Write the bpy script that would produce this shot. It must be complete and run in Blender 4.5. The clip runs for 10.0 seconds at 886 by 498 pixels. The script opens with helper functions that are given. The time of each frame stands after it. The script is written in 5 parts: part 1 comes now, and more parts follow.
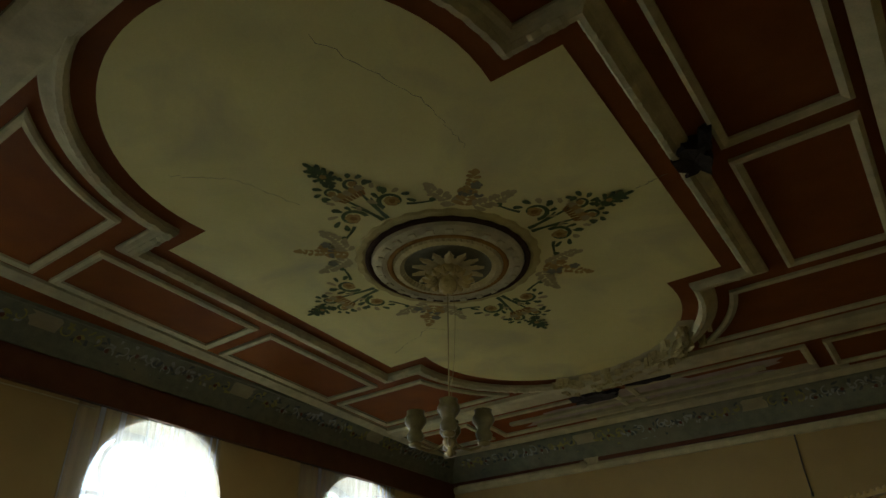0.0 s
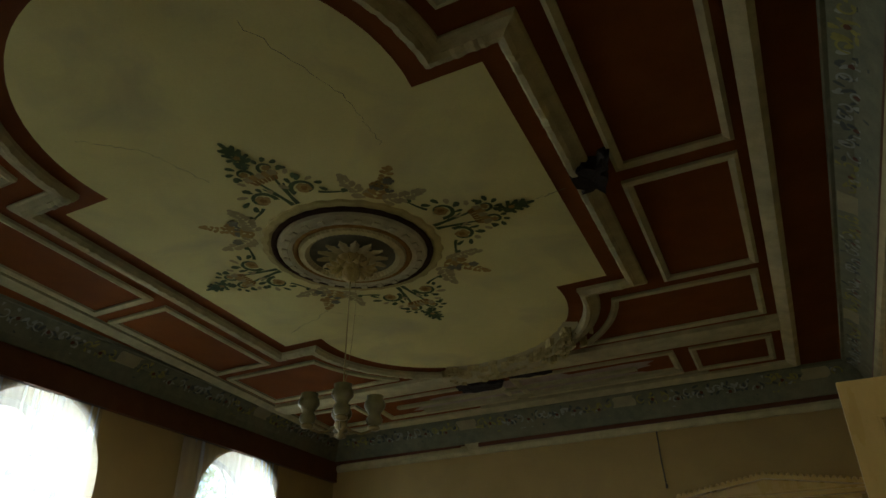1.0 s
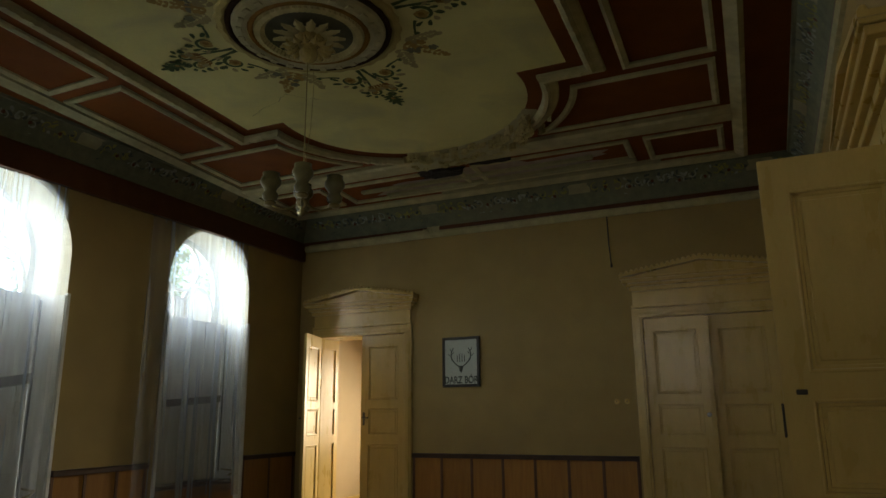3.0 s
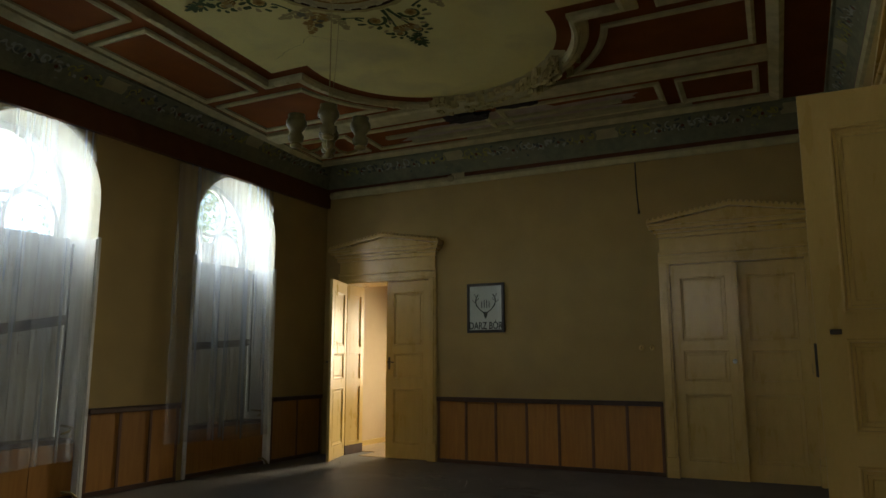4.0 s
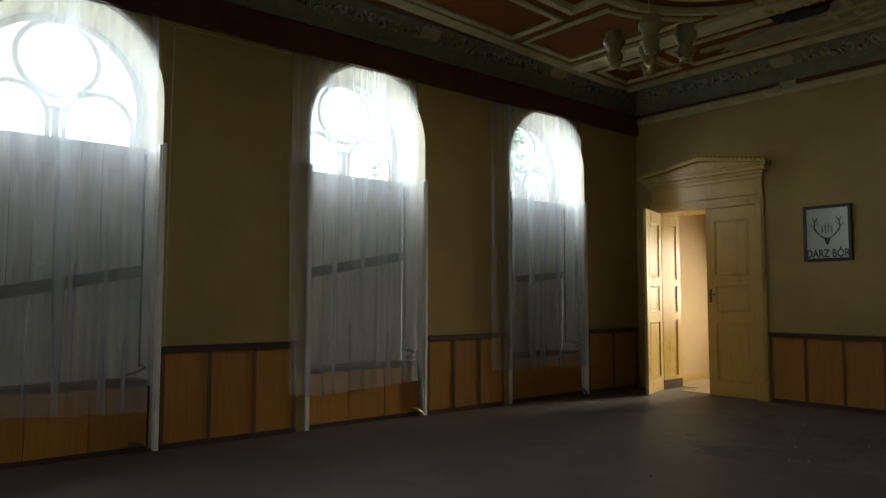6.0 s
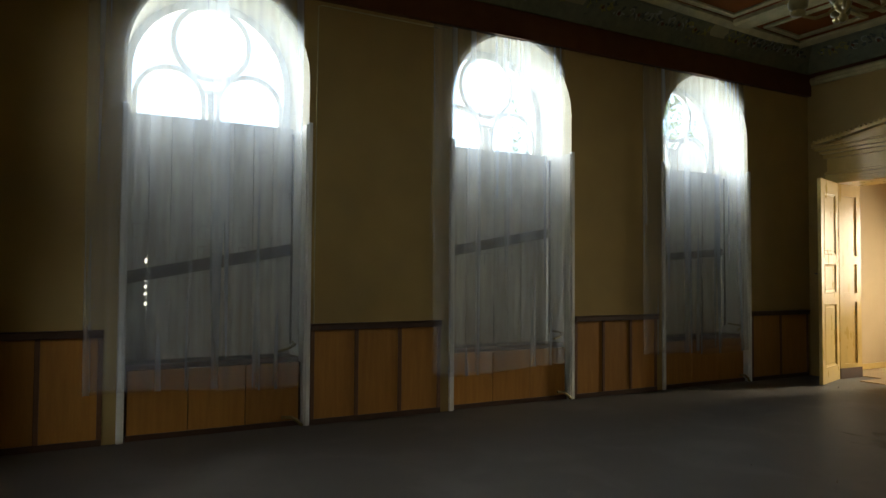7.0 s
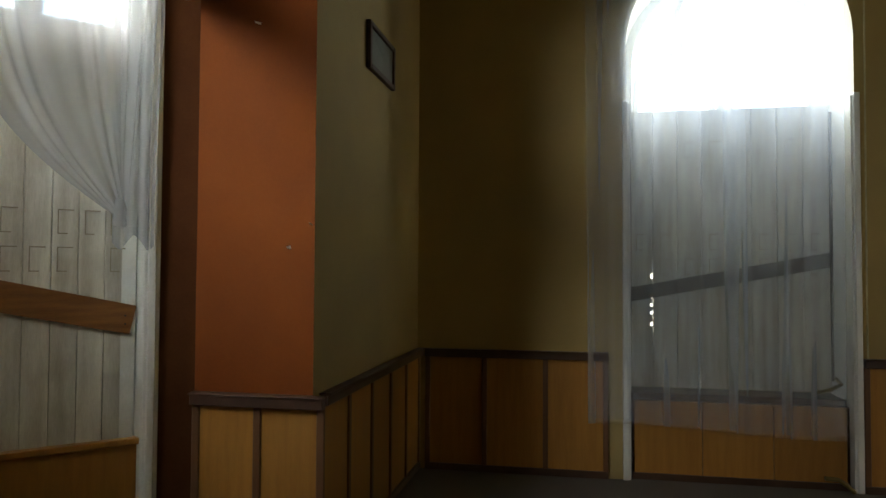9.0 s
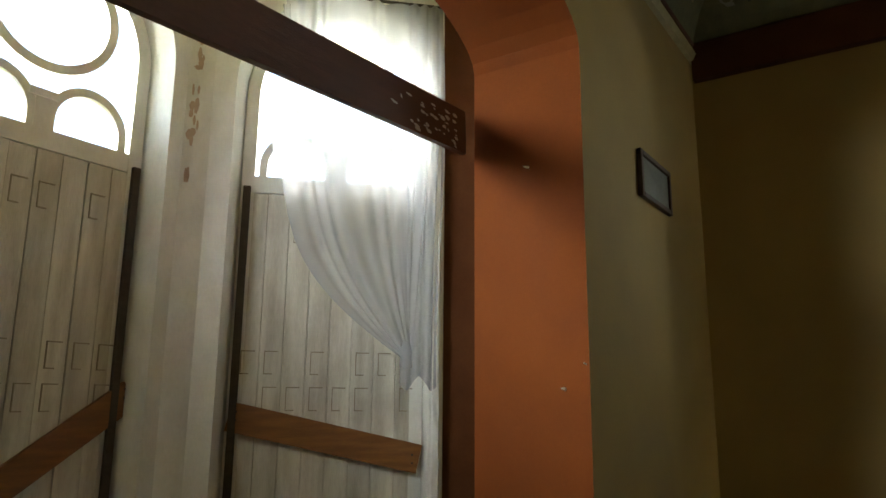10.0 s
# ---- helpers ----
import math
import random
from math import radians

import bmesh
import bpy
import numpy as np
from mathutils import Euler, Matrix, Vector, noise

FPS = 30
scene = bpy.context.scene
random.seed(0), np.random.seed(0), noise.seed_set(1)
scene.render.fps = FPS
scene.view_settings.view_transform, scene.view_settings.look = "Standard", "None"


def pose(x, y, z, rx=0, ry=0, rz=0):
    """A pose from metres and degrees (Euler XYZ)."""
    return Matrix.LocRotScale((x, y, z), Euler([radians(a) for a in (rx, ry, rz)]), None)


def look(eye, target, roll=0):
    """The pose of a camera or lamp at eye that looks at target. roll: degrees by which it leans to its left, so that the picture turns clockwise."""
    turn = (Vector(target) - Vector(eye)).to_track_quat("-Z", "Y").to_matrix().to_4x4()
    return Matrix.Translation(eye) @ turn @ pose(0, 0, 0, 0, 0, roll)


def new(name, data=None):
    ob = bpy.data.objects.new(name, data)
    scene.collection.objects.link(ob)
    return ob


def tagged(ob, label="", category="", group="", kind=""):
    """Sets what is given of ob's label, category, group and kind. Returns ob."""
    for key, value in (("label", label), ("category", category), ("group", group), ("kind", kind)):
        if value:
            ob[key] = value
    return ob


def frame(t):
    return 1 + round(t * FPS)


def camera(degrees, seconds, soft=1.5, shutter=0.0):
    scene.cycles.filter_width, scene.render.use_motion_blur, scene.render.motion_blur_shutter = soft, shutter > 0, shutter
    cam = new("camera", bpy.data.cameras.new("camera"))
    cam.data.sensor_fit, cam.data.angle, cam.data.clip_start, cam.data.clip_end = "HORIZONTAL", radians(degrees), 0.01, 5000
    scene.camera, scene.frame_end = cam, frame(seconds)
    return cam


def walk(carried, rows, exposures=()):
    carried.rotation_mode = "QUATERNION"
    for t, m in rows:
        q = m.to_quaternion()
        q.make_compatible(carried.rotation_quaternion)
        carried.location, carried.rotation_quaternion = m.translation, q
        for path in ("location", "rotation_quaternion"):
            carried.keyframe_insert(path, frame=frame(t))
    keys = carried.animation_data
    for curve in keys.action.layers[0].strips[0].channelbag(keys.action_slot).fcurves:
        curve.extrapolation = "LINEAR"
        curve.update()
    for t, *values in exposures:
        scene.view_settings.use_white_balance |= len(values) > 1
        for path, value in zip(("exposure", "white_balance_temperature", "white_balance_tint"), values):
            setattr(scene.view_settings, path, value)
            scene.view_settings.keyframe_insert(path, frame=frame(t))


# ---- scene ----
cam = camera(63.9, 10.0)
PATH = [
    (0, (7.019, 1.294, 1.675), (6.008, 2.667, 2.72), -0.6),
    (0.5, (7.046, 1.115, 1.67), (6.134, 2.573, 2.69), -0.5),
    (1, (7.105, 1.062, 1.66), (6.319, 2.609, 2.654), -0.4),
    (1.5, (7.221, 1.028, 1.641), (6.455, 2.705, 2.417), -0.5),
    (2, (7.252, 1.008, 1.579), (6.472, 2.728, 2.235), -0.4),
    (2.5, (7.262, 0.982, 1.551), (6.466, 2.736, 2.093), -0.2),
    (4, (7.22, 1.013, 1.46), (6.341, 2.781, 1.781), 0.0),
    (4.5, (7.145, 1.004, 1.478), (6.118, 2.704, 1.719), -0.0),
    (5, (7.086, 1.0, 1.45), (5.885, 2.585, 1.659), 0.0),
    (5.5, (7.017, 0.997, 1.407), (5.634, 2.432, 1.581), -0.0),
    (7, (6.65, 1.13, 1.46), (4.898, 2.091, 1.53), 0.4),
    (7.5, (6.429, 1.215, 1.423), (4.564, 1.936, 1.442), 0.3),
    (8, (6.191, 1.297, 1.473), (4.211, 1.577, 1.436), 0.4),
    (8.5, (5.946, 1.303, 1.512), (3.948, 1.23, 1.472), 0.6),
    (9, (5.673, 1.293, 1.581), (3.71, 0.917, 1.647), 0.3),
    (9.5, (5.534, 1.339, 1.654), (3.686, 0.63, 1.94), 0.5),
    (10, (5.539, 1.331, 1.664), (3.917, 0.234, 2.069), 0.5),
]
walk(cam, [(t, look(eye, target, roll)) for t, eye, target, roll in PATH],
     [(0.0, 2.4), (1.5, 2.3), (2.5, 2.1), (4.0, 2.0), (7.0, 2.05), (8.0, 2.25), (9.0, 2.65), (10.0, 3.05)])

# ---- world, sun and large lights ----
world = bpy.data.worlds.new("overcast_sky")
scene.world = world
world.use_nodes = True
wn = world.node_tree.nodes
sky = wn.new("ShaderNodeTexSky")
sky.sky_type, sky.sun_disc = "NISHITA", False
sky.sun_elevation, sky.sun_rotation = radians(57), radians(68)
world.node_tree.links.new(sky.outputs[0], wn["Background"].inputs[0])
wn["Background"].inputs[1].default_value = 0.17
sun = new("sun", bpy.data.lights.new("sun", "SUN"))
sun.data.energy, sun.data.angle, sun.data.color = 4.5, radians(0.6), (1.0, 0.96, 0.88)
sun.matrix_world = look((0, 0, 0), (-0.5, -0.2, -0.84))

W, L, CZ = 7.85, 11.0, 4.83          # room width, length, ceiling height
WE = 8.0                             # the east wall
RAIL = 0.97                          # top of the dado rail


def sky_lamp(at, aim, sx, sy, watts, colour=(0.98, 0.98, 0.94)):
    ob = new("window_daylight", bpy.data.lights.new("window_daylight", "AREA"))
    ob.data.shape, ob.data.size, ob.data.size_y, ob.data.energy, ob.data.color = "RECTANGLE", sx, sy, watts, colour
    ob.matrix_world = look(at, aim)
    return ob


WIN_Y = (2.47, 5.70, 8.83)
for wy in WIN_Y:
    sky_lamp((-2.2, wy, 4.5), (0.15, wy, 3.3), 1.6, 3.4, 78, (0.96, 0.99, 0.95))
sky_lamp((1.30, -2.65, 4.15), (2.75, -1.20, 3.55), 1.4, 1.5, 36, (1.0, 0.96, 0.86))
sky_lamp((3.93, -3.55, 4.15), (3.93, -1.6, 3.45), 1.4, 1.5, 95, (1.0, 0.96, 0.86))
sky_lamp((7.1, -2.2, 4.2), (2.2, 0.2, 1.5), 1.5, 1.4, 78, (0.96, 0.99, 0.98))
# window of the room behind the side doorway
sky_lamp((WE + 1.93, 5.62, 1.75), (WE, 5.62, 1.6), 1.5, 2.0, 4, (1.0, 0.99, 0.95))
# window of the room behind the open door
next_lamp = sky_lamp((1.7, 14.75, 1.8), (1.05, 10.0, 0.6), 0.7, 1.7, 24, (1.0, 0.86, 0.62))
next_lamp.data.spread = radians(90)


# ---- materials ----
def material(name, base, dark=None, scale=6.0, rough=0.7, metal=0.0, bump=0.15, fine=60.0, fade=0.5, dist=0.01, stains=0.0, stain=(0.1, 0.08, 0.05), vary=0.0, stretch=(1, 1, 1), spec=0.5):
    m = bpy.data.materials.new(name)
    m.use_nodes = True
    nt, b = m.node_tree, m.node_tree.nodes["Principled BSDF"]
    nd, ln = nt.nodes.new, nt.links.new
    co, mp = nd("ShaderNodeTexCoord"), nd("ShaderNodeMapping")
    mp.inputs["Scale"].default_value = stretch
    ln(co.outputs["Object"], mp.inputs[0])
    n1, n2 = nd("ShaderNodeTexNoise"), nd("ShaderNodeTexNoise")
    n1.inputs["Scale"].default_value, n1.inputs["Detail"].default_value = scale, 6
    n2.inputs["Scale"].default_value, n2.inputs["Detail"].default_value = fine, 4
    ln(mp.outputs[0], n1.inputs[0]), ln(mp.outputs[0], n2.inputs[0])
    r = nd("ShaderNodeValToRGB")
    r.color_ramp.elements[0].position, r.color_ramp.elements[1].position = 0.3, 0.7
    r.color_ramp.elements[0].color = (*(dark or tuple(c * 0.75 for c in base)), 1)
    r.color_ramp.elements[1].color = (*base, 1)
    add = nd("ShaderNodeMix")
    add.inputs["Factor"].default_value = fade * 0.5
    ln(n1.outputs[0], add.inputs["A"]), ln(n2.outputs[0], add.inputs["B"])
    ln(add.outputs[0], r.inputs[0])
    out = r.outputs[0]
    if stains:
        n3, r3, mx = nd("ShaderNodeTexNoise"), nd("ShaderNodeValToRGB"), nd("ShaderNodeMix")
        mx.data_type = "RGBA"
        n3.inputs["Scale"].default_value, n3.inputs["Detail"].default_value, n3.inputs["Distortion"].default_value = 1.3, 8, 0.6
        ln(co.outputs["Object"], n3.inputs[0])
        r3.color_ramp.elements[0].position, r3.color_ramp.elements[1].position = 0.5, 0.75
        r3.color_ramp.elements[0].color, r3.color_ramp.elements[1].color = (0, 0, 0, 1), (stains,) * 3 + (1,)
        ln(n3.outputs[0], r3.inputs[0]), ln(r3.outputs[0], mx.inputs["Factor"])
        ln(out, mx.inputs["A"])
        mx.inputs["B"].default_value = (*stain, 1)
        out = mx.outputs["Result"]
    if vary:
        oi, hs, mr = nd("ShaderNodeObjectInfo"), nd("ShaderNodeHueSaturation"), nd("ShaderNodeMapRange")
        mr.inputs["To Min"].default_value, mr.inputs["To Max"].default_value = 1 - vary, 1 + vary
        ln(oi.outputs["Random"], mr.inputs[0]), ln(mr.outputs[0], hs.inputs["Value"]), ln(out, hs.inputs["Color"])
        out = hs.outputs[0]
    ln(out, b.inputs["Base Color"])
    rr = nd("ShaderNodeMapRange")
    rr.inputs["To Min"].default_value, rr.inputs["To Max"].default_value = max(0.03, rough - 0.12), min(1, rough + 0.12)
    ln(n1.outputs[0], rr.inputs[0]), ln(rr.outputs[0], b.inputs["Roughness"])
    b.inputs["Metallic"].default_value = metal
    b.inputs["Specular IOR Level"].default_value = spec
    bp = nd("ShaderNodeBump")
    bp.inputs["Strength"].default_value, bp.inputs["Distance"].default_value = bump, dist
    ln(add.outputs[0], bp.inputs["Height"]), ln(bp.outputs[0], b.inputs["Normal"])
    return m


def sheer_material(name, colour, open_part, vary=0.12):
    m = bpy.data.materials.new(name)
    m.use_nodes = True
    nt = m.node_tree
    nt.nodes.clear()
    nd, ln = nt.nodes.new, nt.links.new
    o, tr, tl, df, m1, m2 = (nd("ShaderNode" + k) for k in ("OutputMaterial", "BsdfTransparent", "BsdfTranslucent", "BsdfDiffuse", "MixShader", "MixShader"))
    tx, mr, co = nd("ShaderNodeTexNoise"), nd("ShaderNodeMapRange"), nd("ShaderNodeTexCoord")
    mp = nd("ShaderNodeMapping")
    mp.inputs["Scale"].default_value = (0.2, 1, 0.02)
    tx.inputs["Scale"].default_value, tx.inputs["Detail"].default_value = 6, 1
    ln(co.outputs["Object"], mp.inputs[0]), ln(mp.outputs[0], tx.inputs[0])
    t2, av = nd("ShaderNodeTexNoise"), nd("ShaderNodeMath")
    t2.inputs["Scale"].default_value, t2.inputs["Detail"].default_value = 14, 1
    ln(mp.outputs[0], t2.inputs[0])
    av.operation, av.inputs[2].default_value = "MULTIPLY_ADD", 0.0
    av.inputs[1].default_value = 0.45
    mean = nd("ShaderNodeMath")
    mean.operation, mean.inputs[1].default_value = "MULTIPLY_ADD", 0.55
    ln(t2.outputs[0], av.inputs[0]), ln(tx.outputs[0], mean.inputs[0]), ln(av.outputs[0], mean.inputs[2])
    mr.inputs["To Min"].default_value, mr.inputs["To Max"].default_value = open_part - vary, open_part + vary
    mr.inputs["From Min"].default_value, mr.inputs["From Max"].default_value = 0.36, 0.64
    ln(mean.outputs[0], mr.inputs[0])
    tl.inputs[0].default_value = df.inputs[0].default_value = (*colour, 1)
    m1.inputs[0].default_value = 0.25
    ln(tl.outputs[0], m1.inputs[1]), ln(df.outputs[0], m1.inputs[2])
    ln(mr.outputs[0], m2.inputs[0]), ln(m1.outputs[0], m2.inputs[1]), ln(tr.outputs[0], m2.inputs[2])
    ln(m2.outputs[0], o.inputs[0])
    return m


def glass_material(name, tint):
    m = bpy.data.materials.new(name)
    m.use_nodes = True
    nt = m.node_tree
    nt.nodes.clear()
    nd, ln = nt.nodes.new, nt.links.new
    o, tr, gl, mx, fr = (nd("ShaderNode" + k) for k in ("OutputMaterial", "BsdfTransparent", "BsdfGlossy", "MixShader", "Fresnel"))
    tr.inputs[0].default_value = (*tint, 1)
    gl.inputs["Roughness"].default_value = 0.05
    ln(fr.outputs[0], mx.inputs[0]), ln(tr.outputs[0], mx.inputs[1]), ln(gl.outputs[0], mx.inputs[2]), ln(mx.outputs[0], o.inputs[0])
    return m


M_WALL = material("olive_wall_paint", (0.405, 0.298, 0.112), (0.335, 0.243, 0.088), scale=2.0, rough=0.75, bump=0.12, fine=90, stains=0.25, stain=(0.24, 0.19, 0.11), spec=0.25)
M_ORANGE = material("orange_wall_paint", (0.19, 0.050, 0.009), (0.15, 0.038, 0.007), scale=3, rough=0.8, bump=0.1, stains=0.3, stain=(0.22, 0.065, 0.016), spec=0.12)
M_CREAM = material("cream_ceiling_distemper", (0.74, 0.69, 0.29), (0.63, 0.585, 0.24), scale=1.6, rough=0.9, bump=0.1, stains=0.45, stain=(0.33, 0.31, 0.22), spec=0.2)
M_RED = material("oxblood_ceiling_paint", (0.21, 0.066, 0.010), (0.15, 0.044, 0.006), scale=3, rough=0.85, bump=0.1, stains=0.3, stain=(0.28, 0.11, 0.03), spec=0.12)
M_MOULD = material("greyish_cream_plaster_moulding", (0.56, 0.51, 0.28), (0.36, 0.33, 0.19), scale=7, rough=0.85, bump=0.5, fine=70, stains=0.4, stain=(0.27, 0.25, 0.18), spec=0.2)
M_GOLD = material("dull_ochre_gilding", (0.56, 0.44, 0.14), (0.40, 0.30, 0.09), scale=22, rough=0.6, bump=0.9, fine=110, dist=0.02)
M_FRIEZE = material("painted_frieze_blue_grey", (0.205, 0.22, 0.135), (0.12, 0.13, 0.085), scale=9, rough=0.9, bump=0.2, stains=0.5, stain=(0.25, 0.22, 0.13))
M_BROWN = material("dark_red_brown_paint", (0.13, 0.048, 0.018), (0.09, 0.03, 0.012), scale=5, rough=0.5, spec=0.2)
M_WOOD = material("honey_plywood", (0.43, 0.21, 0.042), (0.33, 0.15, 0.03), scale=3.0, rough=0.42, bump=0.08, fine=30, vary=0.12, stretch=(9, 9, 0.8), spec=0.35)
M_DARKWOOD = material("dark_stained_wood", (0.075, 0.038, 0.022), (0.04, 0.02, 0.012), scale=6, rough=0.4, bump=0.15)
M_BATTEN = material("mid_brown_batten", (0.15, 0.07, 0.03), scale=6, rough=0.45, bump=0.12, stretch=(6, 6, 1))
M_DOOR = material("cream_oil_paint", (0.62, 0.45, 0.15), (0.52, 0.37, 0.11), scale=2.5, rough=0.30, bump=0.12, fine=24, stains=0.3, stain=(0.38, 0.29, 0.16), stretch=(3, 3, 1), spec=0.35)
M_WHITE = material("white_window_paint", (0.80, 0.81, 0.77), (0.66, 0.67, 0.62), scale=5, rough=0.5, bump=0.25, fine=40, stains=0.5, stain=(0.55, 0.52, 0.42), stretch=(2, 2, 1))
M_SHUTTER = material("weathered_white_shutter", (0.76, 0.75, 0.67), (0.42, 0.40, 0.32), scale=3, rough=0.6, bump=0.25, fine=40, stains=0.6, stain=(0.30, 0.25, 0.17), stretch=(5, 5, 0.7), vary=0.10)
M_REVEAL = material("limewashed_reveal", (0.72, 0.70, 0.58), (0.60, 0.57, 0.44), scale=3, rough=0.85, bump=0.3, stains=0.4, stain=(0.5, 0.45, 0.3))
M_BRACE = material("raw_pine_board", (0.30, 0.13, 0.032), (0.15, 0.06, 0.015), scale=4, rough=0.6, bump=0.3, stretch=(1, 8, 8), stains=0.2)
M_FLOOR = material("grey_worn_floor_covering", (0.135, 0.128, 0.115), (0.078, 0.073, 0.065), scale=2.2, rough=0.55, bump=0.25, fine=120, stains=0.45, stain=(0.20, 0.19, 0.175), fade=0.9, spec=0.2)
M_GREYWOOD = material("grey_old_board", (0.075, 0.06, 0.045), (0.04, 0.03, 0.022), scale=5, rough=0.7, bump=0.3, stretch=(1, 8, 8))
M_BLACK = material("black_frame_wood", (0.02, 0.018, 0.015), scale=9, rough=0.4)
M_PAPER = material("poster_paper", (0.62, 0.66, 0.60), (0.55, 0.58, 0.52), scale=4, rough=0.6, bump=0.02)
M_INK = material("printing_ink", (0.03, 0.04, 0.035), scale=9, rough=0.6, bump=0.0)
M_VOID = material("shaded_rotten_lath", (0.03, 0.022, 0.015), (0.012, 0.009, 0.006), scale=14, rough=0.95, bump=1.0, dist=0.04)
M_BRASS = material("tarnished_brass", (0.30, 0.25, 0.11), (0.17, 0.13, 0.05), scale=12, rough=0.35, metal=0.9)
M_IRON = material("old_iron", (0.08, 0.07, 0.06), scale=15, rough=0.5, metal=0.7)
M_SHADE = material("milky_ochre_glass", (0.15, 0.13, 0.05), (0.08, 0.07, 0.025), scale=8, rough=0.3, bump=0.05, spec=0.25)
M_GREEN = material("painted_leaf_green", (0.075, 0.115, 0.022), (0.035, 0.06, 0.012), scale=12, rough=0.9, bump=0.0)
M_OCHRE = material("painted_ochre", (0.42, 0.29, 0.065), (0.27, 0.16, 0.03), scale=14, rough=0.9, bump=0.0)
M_TAN = material("painted_tan", (0.41, 0.35, 0.15), (0.29, 0.24, 0.095), scale=12, rough=0.9, bump=0.0)
M_GREYGREEN = material("painted_grey_green", (0.19, 0.185, 0.105), (0.12, 0.115, 0.06), scale=9, rough=0.9)
M_WARMWALL = material("warm_cream_wall", (0.55, 0.43, 0.25), (0.49, 0.37, 0.21), scale=2, rough=0.8)
M_SHEER = sheer_material("white_net_curtain", (0.80, 0.88, 0.99), 0.775, 0.09)
M_DRAPE = sheer_material("gathered_net_curtain", (0.66, 0.68, 0.72), 0.45, 0.10)
M_PEEL = material("bare_peeled_wood", (0.56, 0.43, 0.33), (0.42, 0.31, 0.22), scale=12, rough=0.8, bump=0.3)
M_GLASS = glass_material("window_glass", (0.93, 0.95, 0.93))
M_LEAF = material("tree_foliage", (0.10, 0.16, 0.03), (0.05, 0.09, 0.02), scale=9, rough=0.6)
M_BARK = material("bark", (0.12, 0.09, 0.06), scale=9, rough=0.9, bump=0.6)
M_GROUND = material("pale_gravel_and_grass", (0.44, 0.41, 0.30), (0.32, 0.31, 0.20), scale=2, rough=0.95)


# ---- mesh helpers ----
def link(name, bm, mats, parent=None, label="", smooth=False):
    me = bpy.data.meshes.new(name)
    bm.to_mesh(me)
    bm.free()
    for m in mats if isinstance(mats, (list, tuple)) else (mats,):
        me.materials.append(m)
    if smooth:
        for p in me.polygons:
            p.use_smooth = True
    ob = new(name, me)
    if parent:
        ob.parent = parent
    if label:
        ob["label"] = label
    return ob


def part(name, bm, mat, parent, label="", smooth=False):
    return link(name, bm, mat, parent, label, smooth)


def thing(name, at, label, category, group="", kind=""):
    ob = new(name)
    ob.empty_display_size = 0.1
    ob.matrix_basis = at if isinstance(at, Matrix) else Matrix.Translation(at)
    return tagged(ob, label, category, group, kind)


def box(bm, a, b, mi=0, bevel=0.0):
    vs = [bm.verts.new((x, y, z)) for x in (a[0], b[0]) for y in (a[1], b[1]) for z in (a[2], b[2])]
    fs = [bm.faces.new([vs[i] for i in q]) for q in ((0, 1, 3, 2), (4, 6, 7, 5), (0, 4, 5, 1), (2, 3, 7, 6), (0, 2, 6, 4), (1, 5, 7, 3))]
    for f in fs:
        f.material_index = mi
    if bevel:
        es = list({e for f in fs for e in f.edges})
        bmesh.ops.bevel(bm, geom=es, offset=bevel, segments=1, affect="EDGES")
    return bm


def boxes(*items, bevel=0.0):
    bm = bmesh.new()
    for it in items:
        box(bm, it[0], it[1], it[2] if len(it) > 2 else 0, bevel)
    return bm


def face(bm, pts, mi=0):
    f = bm.faces.new([bm.verts.new(p) for p in pts])
    f.material_index = mi
    return f


def lathe(bm, prof, n=32, at=(0, 0, 0), mi=0, flute=0.0, flutes=0):
    """prof: (r, z) rows, turned about z."""
    rings = []
    for r, z in prof:
        ring = []
        for i in range(n):
            a = 2 * math.pi * i / n
            k = r * (1 + flute * math.cos(flutes * a)) if flutes else r
            ring.append(bm.verts.new((at[0] + k * math.cos(a), at[1] + k * math.sin(a), at[2] + z)))
        rings.append(ring)
    for p, q in zip(rings, rings[1:]):
        for i in range(n):
            bm.faces.new((p[i], p[(i + 1) % n], q[(i + 1) % n], q[i])).material_index = mi
    return bm


def tube(bm, pts, r, n=8, mi=0):
    pts = [Vector(p) for p in pts]
    rings = []
    for i, p in enumerate(pts):
        d = (pts[min(i + 1, len(pts) - 1)] - pts[max(i - 1, 0)]).normalized()
        s = d.orthogonal().normalized() if abs(d.z) > 0.9 else d.cross(Vector((0, 0, 1))).normalized()
        t = d.cross(s)
        rr = r(i / (len(pts) - 1)) if callable(r) else r
        rings.append([bm.verts.new(p + rr * (math.cos(a) * s + math.sin(a) * t)) for a in (2 * math.pi * k / n for k in range(n))])
    for p, q in zip(rings, rings[1:]):
        for i in range(n):
            bm.faces.new((p[i], p[(i + 1) % n], q[(i + 1) % n], q[i])).material_index = mi
    for e in (rings[0], rings[-1]):
        bm.faces.new(e).material_index = mi
    return bm


